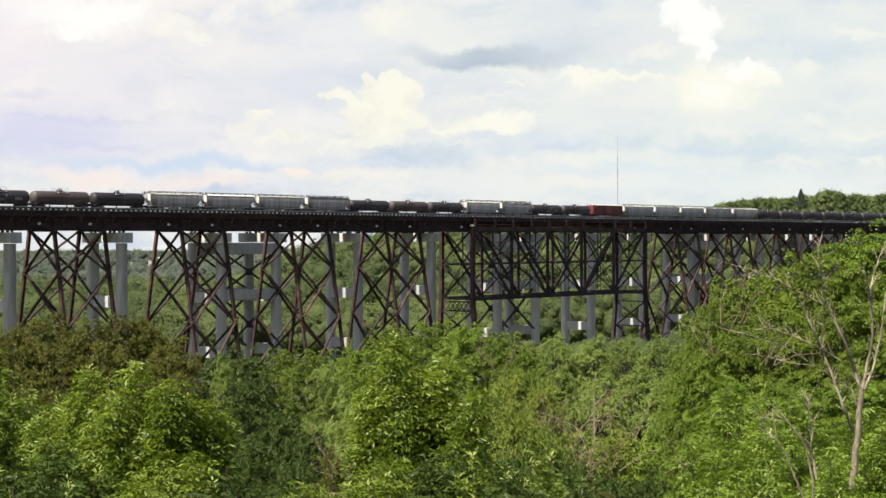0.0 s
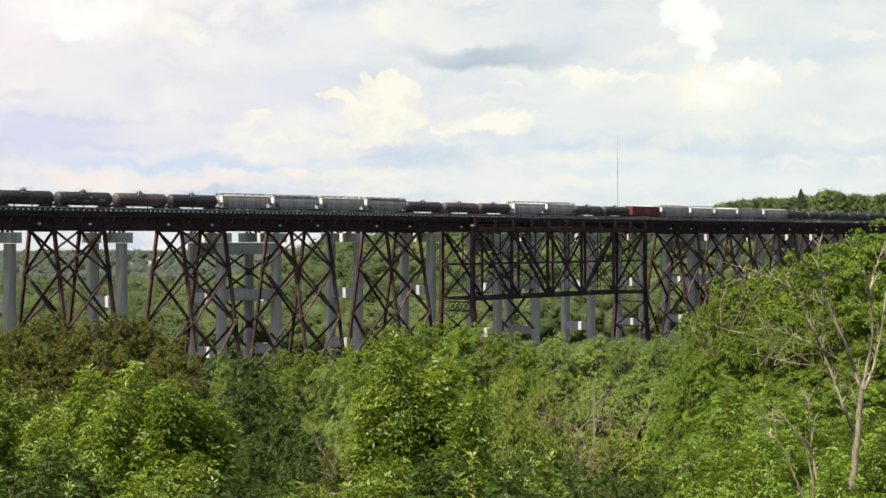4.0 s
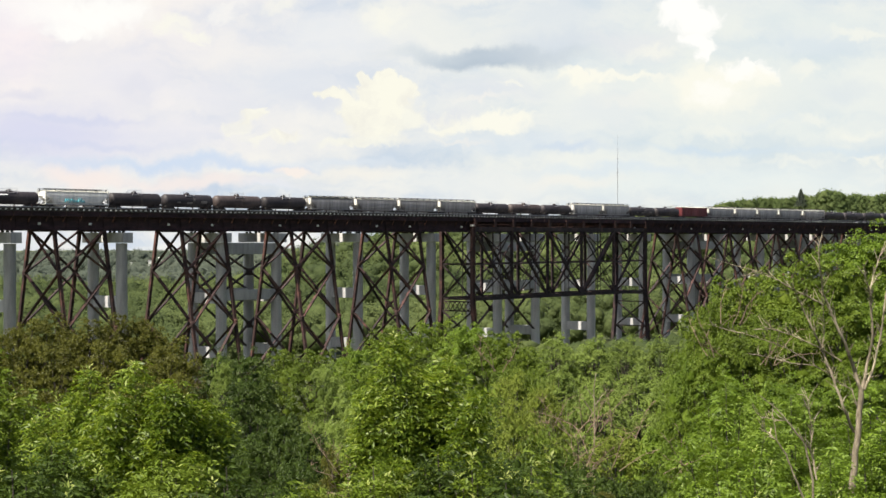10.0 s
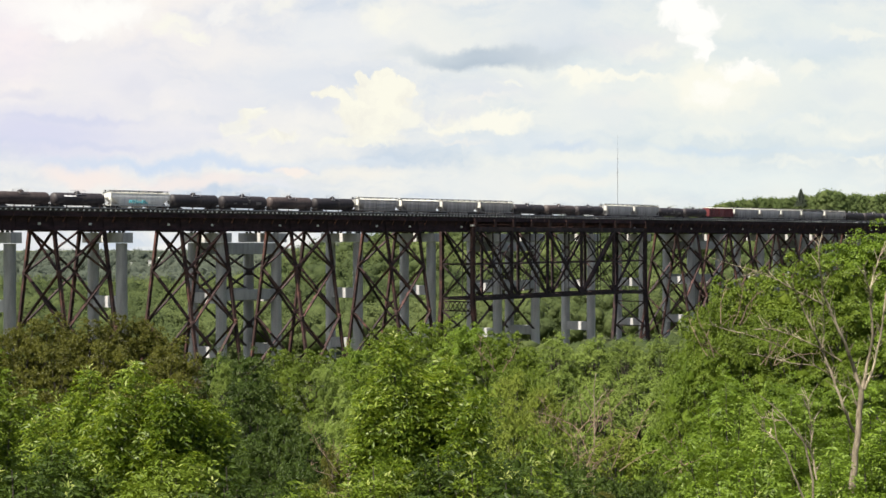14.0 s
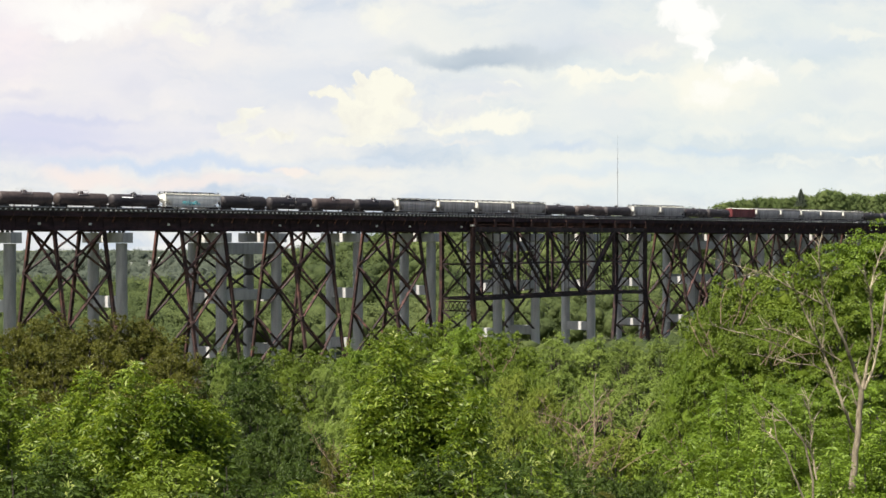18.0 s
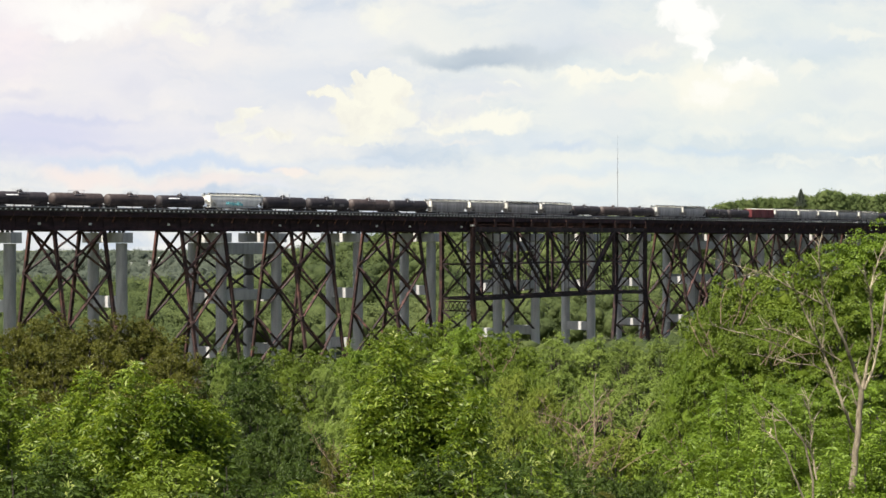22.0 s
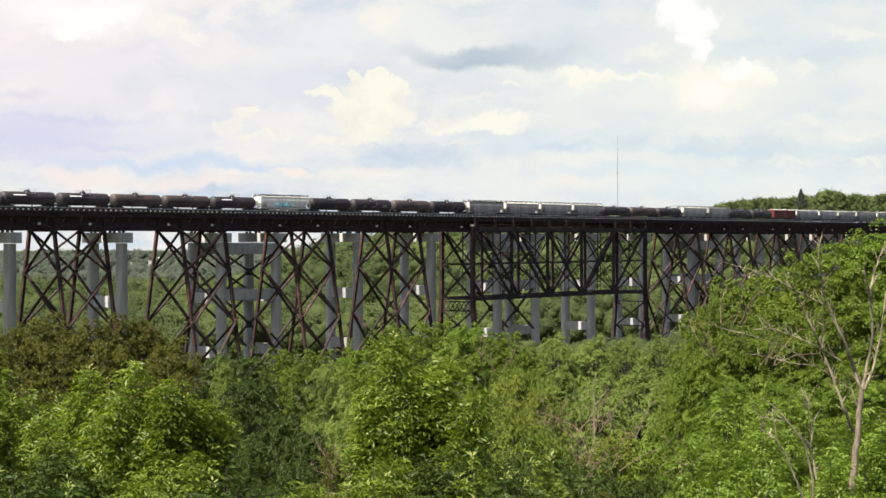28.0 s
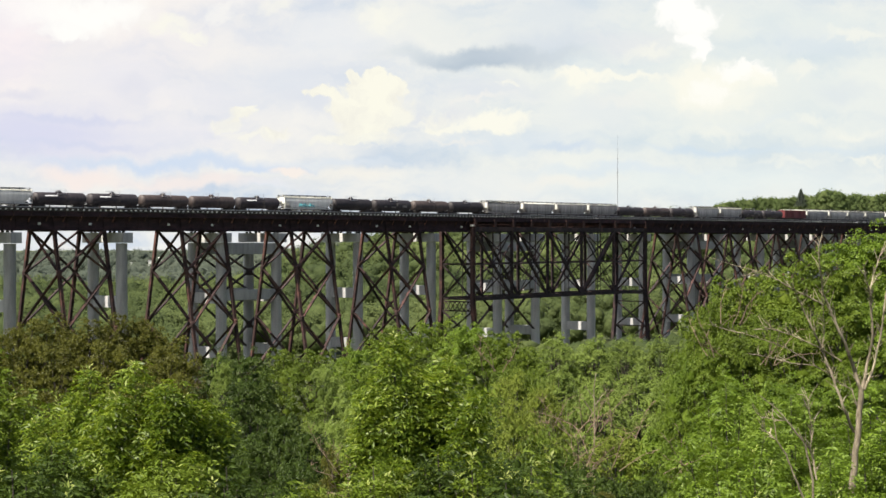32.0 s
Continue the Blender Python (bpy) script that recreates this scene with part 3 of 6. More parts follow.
tower_span = build_span(TOWER_L, "girder_span", "short soot-dark plate girder span with timber ties")
long_span = build_span(22.86, "girder_span", "long soot-dark plate girder span with timber ties")
long_span.matrix_basis = on_bridge(TOWER_L, 0, GIRDER_Z)
for s in [-36.576] + TOWER_S[1:] + RIGHT_TOWERS:
    copy_thing(tower_span, on_bridge(s, 0, GIRDER_Z))
for s in [-22.86] + [t + TOWER_L for t in TOWER_S[1:]] + [AFTER - 22.86] + [t + TOWER_L for t in RIGHT_TOWERS]:
    copy_thing(long_span, on_bridge(s, 0, GIRDER_Z))
# added pale plates that imitate patches of sun on the cross beams
for s in [-36.576] + TOWER_S + [146.304, 146.304 + 91.44] + RIGHT_TOWERS:
    for ds in (0, TOWER_L):
        if abs(s - 146.304) < 1 and ds or abs(s - 237.744) < 1 and ds:
            continue
        ob = thing("bearing_plate", on_bridge(s + ds - 4.0, -W_OLD - 0.02, GIRDER_Z + 1.25), "pale plate standing in for a sun patch under the deck", "plate", "pale plates on the viaduct")
        bm = bmesh.new()
        box(bm, -0.36, 0.36, -0.16, 0.0, -0.22, 0.22)
        bmesh.ops.bevel(bm, geom=bm.edges[:], offset=0.04, segments=1, affect="EDGES")
        part("plate", bm, PALE, ob)


def build_truss():
    """The main deck truss: two planes of five double panels, lower chord, sub-members, wind bracing, and its deck."""
    s0, ln = 146.304, 91.44
    ob = thing("truss_span", on_bridge(s0, 0, 0), "dark riveted steel deck truss carrying the main span", "bridge truss")
    top, bot, mid = GIRDER_Z - 0.2, TRUSS_Z, (GIRDER_Z + TRUSS_Z) / 2
    mid = EYE_Z - 7.45
    n = 10
    dx = ln / n
    for y in (1.5, -8.9):
        bm = bmesh.new()
        beam(bm, (0, y, top + 0.9), (ln, y, top + 0.9), 0.55, 1.1)
        part("top_chord", bm, DARK_STEEL, ob)
        bm = bmesh.new()
        beam(bm, (0, y, bot), (ln, y, bot), 0.55, 0.9)
        part("bottom_chord", bm, DARK_STEEL, ob)
        bm = bmesh.new()
        beam(bm, (0, y, mid), (ln, y, mid), 0.25, 0.35)
        part("mid_strut", bm, DARK_STEEL, ob)
        for i in range(1, n):
            heavy = i % 2 == 0
            bm = bmesh.new()
            if heavy:
                for o in (-0.28, 0.28):
                    beam(bm, (i * dx + o, y, bot + 0.3), (i * dx + o, y, top + 0.4), 0.2, 0.6, side=(0, 1, 0))
                for k in range(14):
                    za, zb = bot + 0.5 + k * 1.33, bot + 0.5 + (k + 1) * 1.33
                    s = 0.28 if k % 2 else -0.28
                    beam(bm, (i * dx + s, y - 0.28, za), (i * dx - s, y - 0.28, zb), 0.1, 0.05, side=(0, 1, 0))
                part("post", bm, DARK_STEEL, ob, "laced heavy truss post")
            else:
                beam(bm, (i * dx, y, mid), (i * dx, y, top + 0.4), 0.3, 0.3, side=(0, 1, 0))
                beam(bm, (i * dx, y, bot), (i * dx, y, mid), 0.16, 0.16, side=(0, 1, 0))
                part("sub_post", bm, DARK_STEEL, ob)
        for k in range(5):
            xa, xb = k * 2 * dx, (k + 1) * 2 * dx
            xm = (xa + xb) / 2
            down = k < 3
            pa, pb = ((xa, y, top + 0.5), (xb, y, bot + 0.2)) if down else ((xb, y, top + 0.5), (xa, y, bot + 0.2))
            bm = bmesh.new()
            beam(bm, pa, pb, 0.6, 0.62, side=(0, 1, 0))
            part("diagonal", bm, DARK_STEEL, ob)
            bm = bmesh.new()
            beam(bm, (xm, y, mid), ((xb if down else xa), y, top + 0.5), 0.28, 0.3, side=(0, 1, 0))
            part("sub_diagonal", bm, DARK_STEEL, ob)
            bm = bmesh.new()
            beam(bm, (xm, y, mid), ((xa if down else xb), y, bot + 0.2), 0.14, 0.2, side=(0, 1, 0))
            part("counter_brace", bm, DARK_STEEL, ob)
    for k in range(1, 5):
        x = k * 2 * dx
        for za, zb in ((bot + 0.4, mid), (mid, top)):
            for ya, yb in ((1.5, -8.9), (-8.9, 1.5)):
                bm = bmesh.new()
                beam(bm, (x, ya, za), (x, yb, zb), 0.3, 0.36, side=(1, 0, 0))
                part("sway_brace", bm, DARK_STEEL, ob)
        bm = bmesh.new()
        beam(bm, (x, 1.5, bot), (x, -8.9, bot), 0.3, 0.4)
        beam(bm, (x, 1.5, mid), (x, -8.9, mid), 0.3, 0.3)
        part("cross_strut", bm, DARK_STEEL, ob)
        for ya, yb in ((1.5, -8.9), (-8.9, 1.5)):
            bm = bmesh.new()
            beam(bm, (x - 2 * dx, ya, bot), (x, yb, bot), 0.25, 0.2)
            part("wind_brace", bm, DARK_STEEL, ob)
    # floor on the top chords
    for i in range(n + 1):
        x = i * dx
        bm = bmesh.new()
        box(bm, x - 0.06, x + 0.06, -9.75, 1.9, GIRDER_Z + 1.36, GIRDER_Z + 3.1)
        for z in (GIRDER_Z + 1.36, GIRDER_Z + 3.0):
            box(bm, x - 0.4, x + 0.4, -9.75, 1.9, z, z + 0.12)
        box(bm, x - 0.5, x + 0.5, -9.80, -9.75, GIRDER_Z + 1.4, GIRDER_Z + 3.05)
        part("floor_beam", bm, RUST, ob, "rusty cross beam on the truss")
        bm = bmesh.new()
        beam(bm, (x, -9.5, GIRDER_Z + 2.9), (x, -9.0, TIE_Z - 0.75), 0.3, 0.3)
        part("bracket", bm, RUST, ob)
    for i in range(2 * n):
        x = (i + 0.5) * dx / 2
        bm = bmesh.new()
        box(bm, x - 0.06, x + 0.06, -9.40, -9.325, GIRDER_Z + 2.9, TIE_Z - 0.72)
        part("stiffener", bm, DARK_STEEL, ob)
    bm = bmesh.new()
    for y in (-W_OLD - 0.6, -W_OLD + 1.2, -W_OLD + 4, -W_OLD + 6.0, -0.5):
        box(bm, 0.05, ln - 0.05, y - 0.2, y + 0.2, GIRDER_Z + 3.42, TIE_Z - 0.63)
    part("stringer", bm, GIRDER_STEEL, ob)
    bm = bmesh.new()
    box(bm, 0.05, ln - 0.05, -9.32, -9.26, GIRDER_Z + 2.7, TIE_Z - 0.7)
    part("fascia_girder", bm, GIRDER_STEEL, ob)
    bm = bmesh.new()
    x = 0.15
    while x < ln - 0.3:
        out = 0.15 * noise.noise((x * 3.1, 5.5, 0))
        box(bm, x, x + 0.24, -W_OLD - 1.35 + out, 0.2 + out, TIE_Z - 0.62, TIE_Z - 0.36)
        x += 0.46
    tagged(part("timber_deck", bm, TIE, ob, "creosoted open timber deck"), kind="stuff")
    edge_walk(ob, ln, TIE_Z)
    for i in range(22):
        x = ln * (i + 0.5) / 22
        bm = bmesh.new()
        beam(bm, (x, -W_OLD - 1.28, TIE_Z + 0.143), (x, -W_OLD - 1.28, TIE_Z + 0.82), 0.14, 0.14)
        part("rail_post", bm, DARK_STEEL, ob)
    for h, w in ((0.42, 0.04), (0.76, 0.12)):
        bm = bmesh.new()
        beam(bm, (0.04, -W_OLD - 1.36, TIE_Z + h), (ln - 0.04, -W_OLD - 1.36, TIE_Z + h), w, w)
        part("hand_rail", bm, DARK_STEEL, ob)


build_truss()


def build_pier_bent(s, material, laced):
    """The two-legged bent at an end of the truss, upright to the lower chord and spread below it."""
    ob = thing("truss_bent", on_bridge(s, 0, 0), "tall two-legged riveted steel bent under the truss", "tower", "bents of the main truss")
    top, bot, foot = GIRDER_Z + 1.4, TRUSS_Z, -2.0
    for y, d in ((1.6, 1), (-9.0, -1)):
        bm = bmesh.new()
        laced_leg(bm, (0, y, top), (0, y, bot), 1.15)
        laced_leg(bm, (0, y, bot), (0, y + d * 2.2, foot), 1.25)
        part("leg", bm, material, ob, "laced steel column")
        bm = bmesh.new()
        box(bm, -0.5, 0.5, y - 0.5, y + 0.5, top + 0.01, top + 0.5)
        part("bearing", bm, PALE, ob, "pale bearing block")
    zs = (top - 0.5, EYE_Z - 7.45, TRUSS_Z, TRUSS_Z - 11.0, TRUSS_Z - 19)
    for z0, z1 in zip(zs, zs[1:]):
        z0 = z0 - 3.3 if z0 == TRUSS_Z else z0
        for ya, yb in ((1.6, -9.0), (-9.0, 1.6)):
            bm = bmesh.new()
            beam(bm, (0.1 if ya > 0 else -0.1, ya, z0), (0.1 if ya > 0 else -0.1, yb, z1), 0.26, 0.72, side=(1, 0, 0))
            part("cross_brace", bm, DARK_STEEL, ob)
    for z in (top - 0.5, EYE_Z - 7.45, TRUSS_Z, TRUSS_Z - 0.75, TRUSS_Z - 3.3, TRUSS_Z - 11.0):
        bm = bmesh.new()
        beam(bm, (0, 1.6, z), (0, -9.0, z), 0.4, 0.34 if z < TRUSS_Z else 0.5)
        part("strut", bm, DARK_STEEL, ob)
    bm = bmesh.new()
    for k in range(7 if laced else 0):
        ya, yb = 1.6 - 10.6 * k / 7, 1.6 - 10.6 * (k + 1) / 7
        for z0, z1 in ((-0.75, -3.3), (-3.3, -0.75)):
            beam(bm, (0, ya, TRUSS_Z + z0), (0, yb, TRUSS_Z + z1), 0.14, 0.2, side=(1, 0, 0))
    if laced:
        part("lacing", bm, DARK_STEEL, ob, "crossed lacing between the two struts")


build_pier_bent(146.304 - 0.5, RUST, True)
build_pier_bent(146.304 + 91.44 + 0.5, DARK_STEEL, False)


# ---- the newer concrete bridge behind it ----
PIER_S = (-22.5, 10.2, 42.7, 75.5, 95.5, 127.9, 160.2, 192.6, 212.6, 244.3, 276.4, 308.8, 329.4, 361.5, 393.6, 414.8, 446.9, 478.9)
PAIRS = ((75.5, 95.5), (192.6, 212.6), (308.8, 329.4), (393.6, 414.8))
NEAR_Y, FAR_Y = 18.0, 28.0
CAP_TOP = EYE_Z + 1.06


def build_pier():
    ob = thing("bridge_pier", on_rail_bridge(0, 0, 0), "tall twin-column grey concrete bridge pier with cross struts", "pier", "piers of the concrete bridge")
    for y in (NEAR_Y, FAR_Y):
        bm = bmesh.new()
        tube(bm, [(0, y, -3), (0, y, CAP_TOP - 2.5)], [1.42, 1.36], 20)
        part("column", bm, CONCRETE, ob)
    bm = bmesh.new()
    box(bm, -1.55, 1.55, NEAR_Y - 2.3, FAR_Y + 2.3, CAP_TOP - 2.4, CAP_TOP)
    bmesh.ops.bevel(bm, geom=bm.edges[:], offset=0.08, segments=1, affect="EDGES")
    part("cap", bm, CONCRETE, ob, "concrete pier cap")
    for z in (EYE_Z - 15.3, EYE_Z - 29.0):
        bm = bmesh.new()
        box(bm, -0.9, 0.9, NEAR_Y + 0.9, FAR_Y - 0.9, z - 1.35, z + 1.35)
        part("strut", bm, CONCRETE, ob)
    for y in (NEAR_Y, NEAR_Y + 3.3, FAR_Y - 3.3, FAR_Y):
        for x in (-0.6, 0.6):
            bm = bmesh.new()
            box(bm, x - 0.28, x + 0.28, y - 0.35, y + 0.35, CAP_TOP + 0.003, CAP_TOP + 0.42)
            bmesh.ops.bevel(bm, geom=bm.edges[:], offset=0.1, segments=2, affect="EDGES")
            part("bearing", bm, TRUCK, ob, "dark steel rocker bearing")
    return ob


pier = build_pier()
pier.matrix_basis = on_rail_bridge(PIER_S[0], 0, 0)
for s in PIER_S[1:]:
    copy_thing(pier, on_rail_bridge(s, 0, 0))
for a, b in PAIRS:
    for z0, z1 in ((-4.35, -1.45), (-15.95, -13.3)):
        for y in (NEAR_Y, FAR_Y):
            ob = thing("tie_beam", on_rail_bridge(0, 0, 0), "grey concrete beam tying two piers together", "beam", "tie beams of the concrete bridge")
            bm = bmesh.new()
            box(bm, a + 1.2, b - 1.2, y - 0.8, y + 0.8, EYE_Z + z0, EYE_Z + z1)
            bmesh.ops.bevel(bm, geom=bm.edges[:], offset=0.08, segments=1, affect="EDGES")
            part("beam", bm, CONCRETE, ob)


for a, b in PAIRS:
    for z0, z1 in ((-13.4, -4.3), (-28.5, -15.9)):
        for y in (NEAR_Y, FAR_Y):
            ob = thing("pier_brace", on_rail_bridge(0, 0, 0), "dark steel crossed brace between two concrete piers", "brace", "braces of the concrete bridge")
            for lo, hi, o in ((z0, z1, 0.2), (z1, z0, -0.2)):
                bm = bmesh.new()
                beam(bm, (a + 1.2, y + o, EYE_Z + lo), (b - 1.2, y + o, EYE_Z + hi), 0.75, 0.3)
                part("diagonal", bm, DARK_STEEL, ob)
            bm = bmesh.new()
            box(bm, (a + b) / 2 - 1.0, (a + b) / 2 + 1.0, y - 0.4, y + 0.4, EYE_Z + (z0 + z1) / 2 - 0.9, EYE_Z + (z0 + z1) / 2 + 0.9)
            bmesh.ops.bevel(bm, geom=bm.edges[:], offset=0.3, segments=1, affect="EDGES")
            part("gusset", bm, DARK_STEEL, ob)


def build_concrete_deck():
    for a, b in zip(PIER_S, PIER_S[1:]):
        ob = thing("deck_span", on_rail_bridge(a, 0, 0), "dark steel girders carrying a pale concrete rail deck", "bridge span", "deck spans of the concrete bridge")
        ln = b - a
        z0, z1 = CAP_TOP + 0.43, EYE_Z + 5.2
        gap = 1.35
        mid = (NEAR_Y + FAR_Y) / 2
        for y in (NEAR_Y, NEAR_Y + 3.2, FAR_Y - 3.2, FAR_Y):
            bm = bmesh.new()
            box(bm, 0.05, ln - 0.05, y - 0.03, y + 0.03, z0 + 0.06, z1)
            box(bm, 0.05, ln - 0.05, y - 0.35, y + 0.35, z0, z0 + 0.07)
            n = int(ln / 2.6)
            for i in range(n + 1):
                x = 0.1 + (ln - 0.2) * i / n
                box(bm, x - 0.03, x + 0.03, y - 0.3, y + 0.3, z0 + 0.07, z1)
            part("girder", bm, WEATHERING, ob)
        # two separate decks with an open slot between them
        for ya, yb in ((NEAR_Y - 2.3, mid - gap / 2), (mid + gap / 2, FAR_Y + 2.3)):
            bm = bmesh.new()
            box(bm, 0.02, ln - 0.02, ya, yb, z1 + 0.003, z1 + 0.5)
            part("deck_slab", bm, CONCRETE, ob)
            for y0 in (ya - 0.1, yb - 0.2):
                bm = bmesh.new()
                outer = y0 < NEAR_Y or y0 > FAR_Y
                box(bm, 0.02, ln - 0.02, y0, y0 + 0.3, z1 + 0.503, EYE_Z + (6.86 if outer else 6.48))
                part("curb", bm, CURB, ob, "pale concrete deck curb")
        for y0 in (TRACK_Y - 0.72, TRACK_Y + 0.72, 2 * mid - TRACK_Y - 0.72, 2 * mid - TRACK_Y + 0.72):
            bm = bmesh.new()
            box(bm, 0.0, ln, y0 - 0.04, y0 + 0.04, z1 + 0.503, RAIL_Z)
            part("rail", bm, TRUCK, ob, "steel running rail")


build_concrete_deck()


# ---- the train ----
def build_truck(bm_frame, x):
    for y in (-1.0, 1.0):
        box(bm_frame, x - 1.25, x + 1.25, y - 0.1, y + 0.1, 0.42, 0.75)
        box(bm_frame, x - 0.5, x + 0.5, y - 0.14, y + 0.14, 0.3, 0.9)
    box(bm_frame, x - 0.22, x + 0.22, -1.0, 1.0, 0.55, 0.85)


def add_running_gear(ob, ln):
    for x in (-ln / 2 + 2.6, ln / 2 - 2.6):
        bm = bmesh.new()
        build_truck(bm, x)
        tr = part("truck", bm, TRUCK, ob, "grimy cast-steel truck")
        for dx in (-0.88, 0.88):
            bm = bmesh.new()
            for y in (-0.75, 0.75):
                tube(bm, [(x + dx, y - 0.06, 0.42), (x + dx, y + 0.06, 0.42)], [0.42, 0.42], 16)
            tube(bm, [(x + dx, -0.7, 0.42), (x + dx, 0.7, 0.42)], [0.08, 0.08], 8)
            part("wheelset", bm, TRUCK, tr)
    for x, d in ((-ln / 2, 1), (ln / 2, -1)):
        bm = bmesh.new()
        beam(bm, (x + 0.01 * d, 0, 0.85), (x + 0.95 * d, 0, 0.85), 0.2, 0.25)
        box(bm, x + 0.005 * d if d > 0 else x - 0.25, x + 0.25 if d > 0 else x - 0.005, -0.17, 0.17, 0.7, 1.0)
        part("coupler", bm, TRUCK, ob)


def build_tank_car(ln, paint, label, marked, smeared=False):
    ob = thing("tank_car", pose(0, 0, 0), label, "rail car", "cars of the freight train")
    r, zc, body = 1.5, 2.38, ln - 1.05
    bm = bmesh.new()
    prof = [(-body / 2, 0.05), (-body / 2 + 0.06, 0.55), (-body / 2 + 0.2, 0.95), (-body / 2 + 0.42, 1.27), (-body / 2 + 0.7, 1.45), (-body / 2 + 0.95, r)]
    prof += [(x, r) for x in (-body * 0.3, -body * 0.1, body * 0.1, body * 0.3)]
    prof += [(-x, q) for x, q in prof[5::-1]]
    tube(bm, [(x, 0, zc) for x, q in prof], [q for x, q in prof], 32)
    shell = part("tank", bm, paint, ob)
    for x in (-body * 0.28, 0.0, body * 0.28):
        bm = bmesh.new()
        tube(bm, [(x - 0.05, 0, zc), (x + 0.05, 0, zc)], [r + 0.02, r + 0.02], 32)
        part("weld_band", bm, paint, shell)
    bm = bmesh.new()
    tube(bm, [(0, 0, zc + r - 0.1), (0, 0, zc + r + 0.38), (0, 0, zc + r + 0.46)], [0.5, 0.5, 0.3], 16)
    box(bm, -0.9, -0.45, -0.2, 0.2, zc + r - 0.05, zc + r + 0.28)
    box(bm, 0.5, 0.85, -0.15, 0.15, zc + r - 0.05, zc + r + 0.24)
    part("manway", bm, paint, ob, "raised manway with valves")
    for y in (-0.95, 0.95):
        bm = bmesh.new()
        box(bm, -1.5, 1.5, y - 0.3, y + 0.3, zc + r - 0.42, zc + r - 0.36)
        for x in (-1.45, 1.45):
            beam(bm, (x, y * 1.25, zc + r - 0.4), (x, y * 1.25, zc + r + 0.62), 0.06, 0.06)
        beam(bm, (-1.45, y * 1.25, zc + r + 0.6), (1.45, y * 1.25, zc + r + 0.6), 0.06, 0.06)
        beam(bm, (-1.45, y * 1.25, zc + r + 0.15), (1.45, y * 1.25, zc + r + 0.15), 0.05, 0.05)
        part("platform", bm, PALE, ob, "steel platform with hand rails")
    for x, d in ((-ln / 2 + 0.75, 1), (ln / 2 - 0.75, -1)):
        bm = bmesh.new()
        box(bm, x - 0.1, x + 0.1, -1.5, 1.5, 0.95, 1.2)
        box(bm, min(x, x + 2.6 * d), max(x, x + 2.6 * d), -0.35, 0.35, 0.75, 1.1)
        box(bm, min(x + 2.2 * d, x + 2.8 * d), max(x + 2.2 * d, x + 2.8 * d), -1.3, 1.3, 0.85, 1.25)
        for y in (-1.45, 1.45):
            beam(bm, (x, y, 1.2), (x, y, 2.2), 0.05, 0.05)
            beam(bm, (x + 0.5 * d, y, 1.0), (x + 0.5 * d, y, 2.0), 0.05, 0.05)
            for k in range(3):
                beam(bm, (x, y, 1.3 + 0.3 * k), (x + 0.5 * d, y, 1.3 + 0.3 * k), 0.04, 0.04)
        part("end_sill", bm, TRUCK, ob, "stub sill with ladder")
    for y in (-1.0, 1.0):
        bm = bmesh.new()
        beam(bm, (0.9, y * 1.1, zc + r - 0.4), (0.9, y * 1.72, zc), 0.05, 0.05)
        beam(bm, (1.3, y * 1.1, zc + r - 0.4), (1.3, y * 1.72, zc), 0.05, 0.05)
        beam(bm, (0.9, y * 1.72, zc), (0.9, y * 1.6, 1.0), 0.05, 0.05)
        beam(bm, (1.3, y * 1.72, zc), (1.3, y * 1.6, 1.0), 0.05, 0.05)
        for k in range(8):
            beam(bm, (0.9, y * 1.66, 1.1 + k * 0.3), (1.3, y * 1.66, 1.1 + k * 0.3), 0.04, 0.04)
        part("ladder", bm, TRUCK, ob)
    bars = [(x0, x1, a0, a1, STENCIL, "stencil_bar", "white stencilled lettering") for x0, x1, a0, a1 in ((-5.4, -2.6, 33, 22), (-2.5, -1.5, 33, 24))] if marked else []
    bars += [(x0, x1, a0, a1, GRIME, "grime_patch", "dried grey spillage") for x0, x1, a0, a1 in ((-4.6, -3.4, -6, -20), (-1.2, 0.6, -10, -26), (3.6, 5.6, 2, -22), (0.9, 1.6, 24, -8))] if smeared else []
    if bars:
        # unreadable white lettering and dried spillage, on the near flank
        for x0, x1, a0, a1, mat, kind, label in bars:
            bm = bmesh.new()
            pts = []
            for a in (a0, (a0 + a1) / 2, a1):
                an = radians(a)
                pts.append((-math.cos(an) * (r + 0.03), zc + math.sin(an) * (r + 0.03)))
            ra = [[bm.verts.new((x, y, z)) for y, z in pts] for x in (x0, x1)]
            for k in range(2):
                bm.faces.new((ra[0][k], ra[1][k], ra[1][k + 1], ra[0][k + 1]))
            part(kind, bm, mat, ob, label)
    add_running_gear(ob, ln)
    return ob


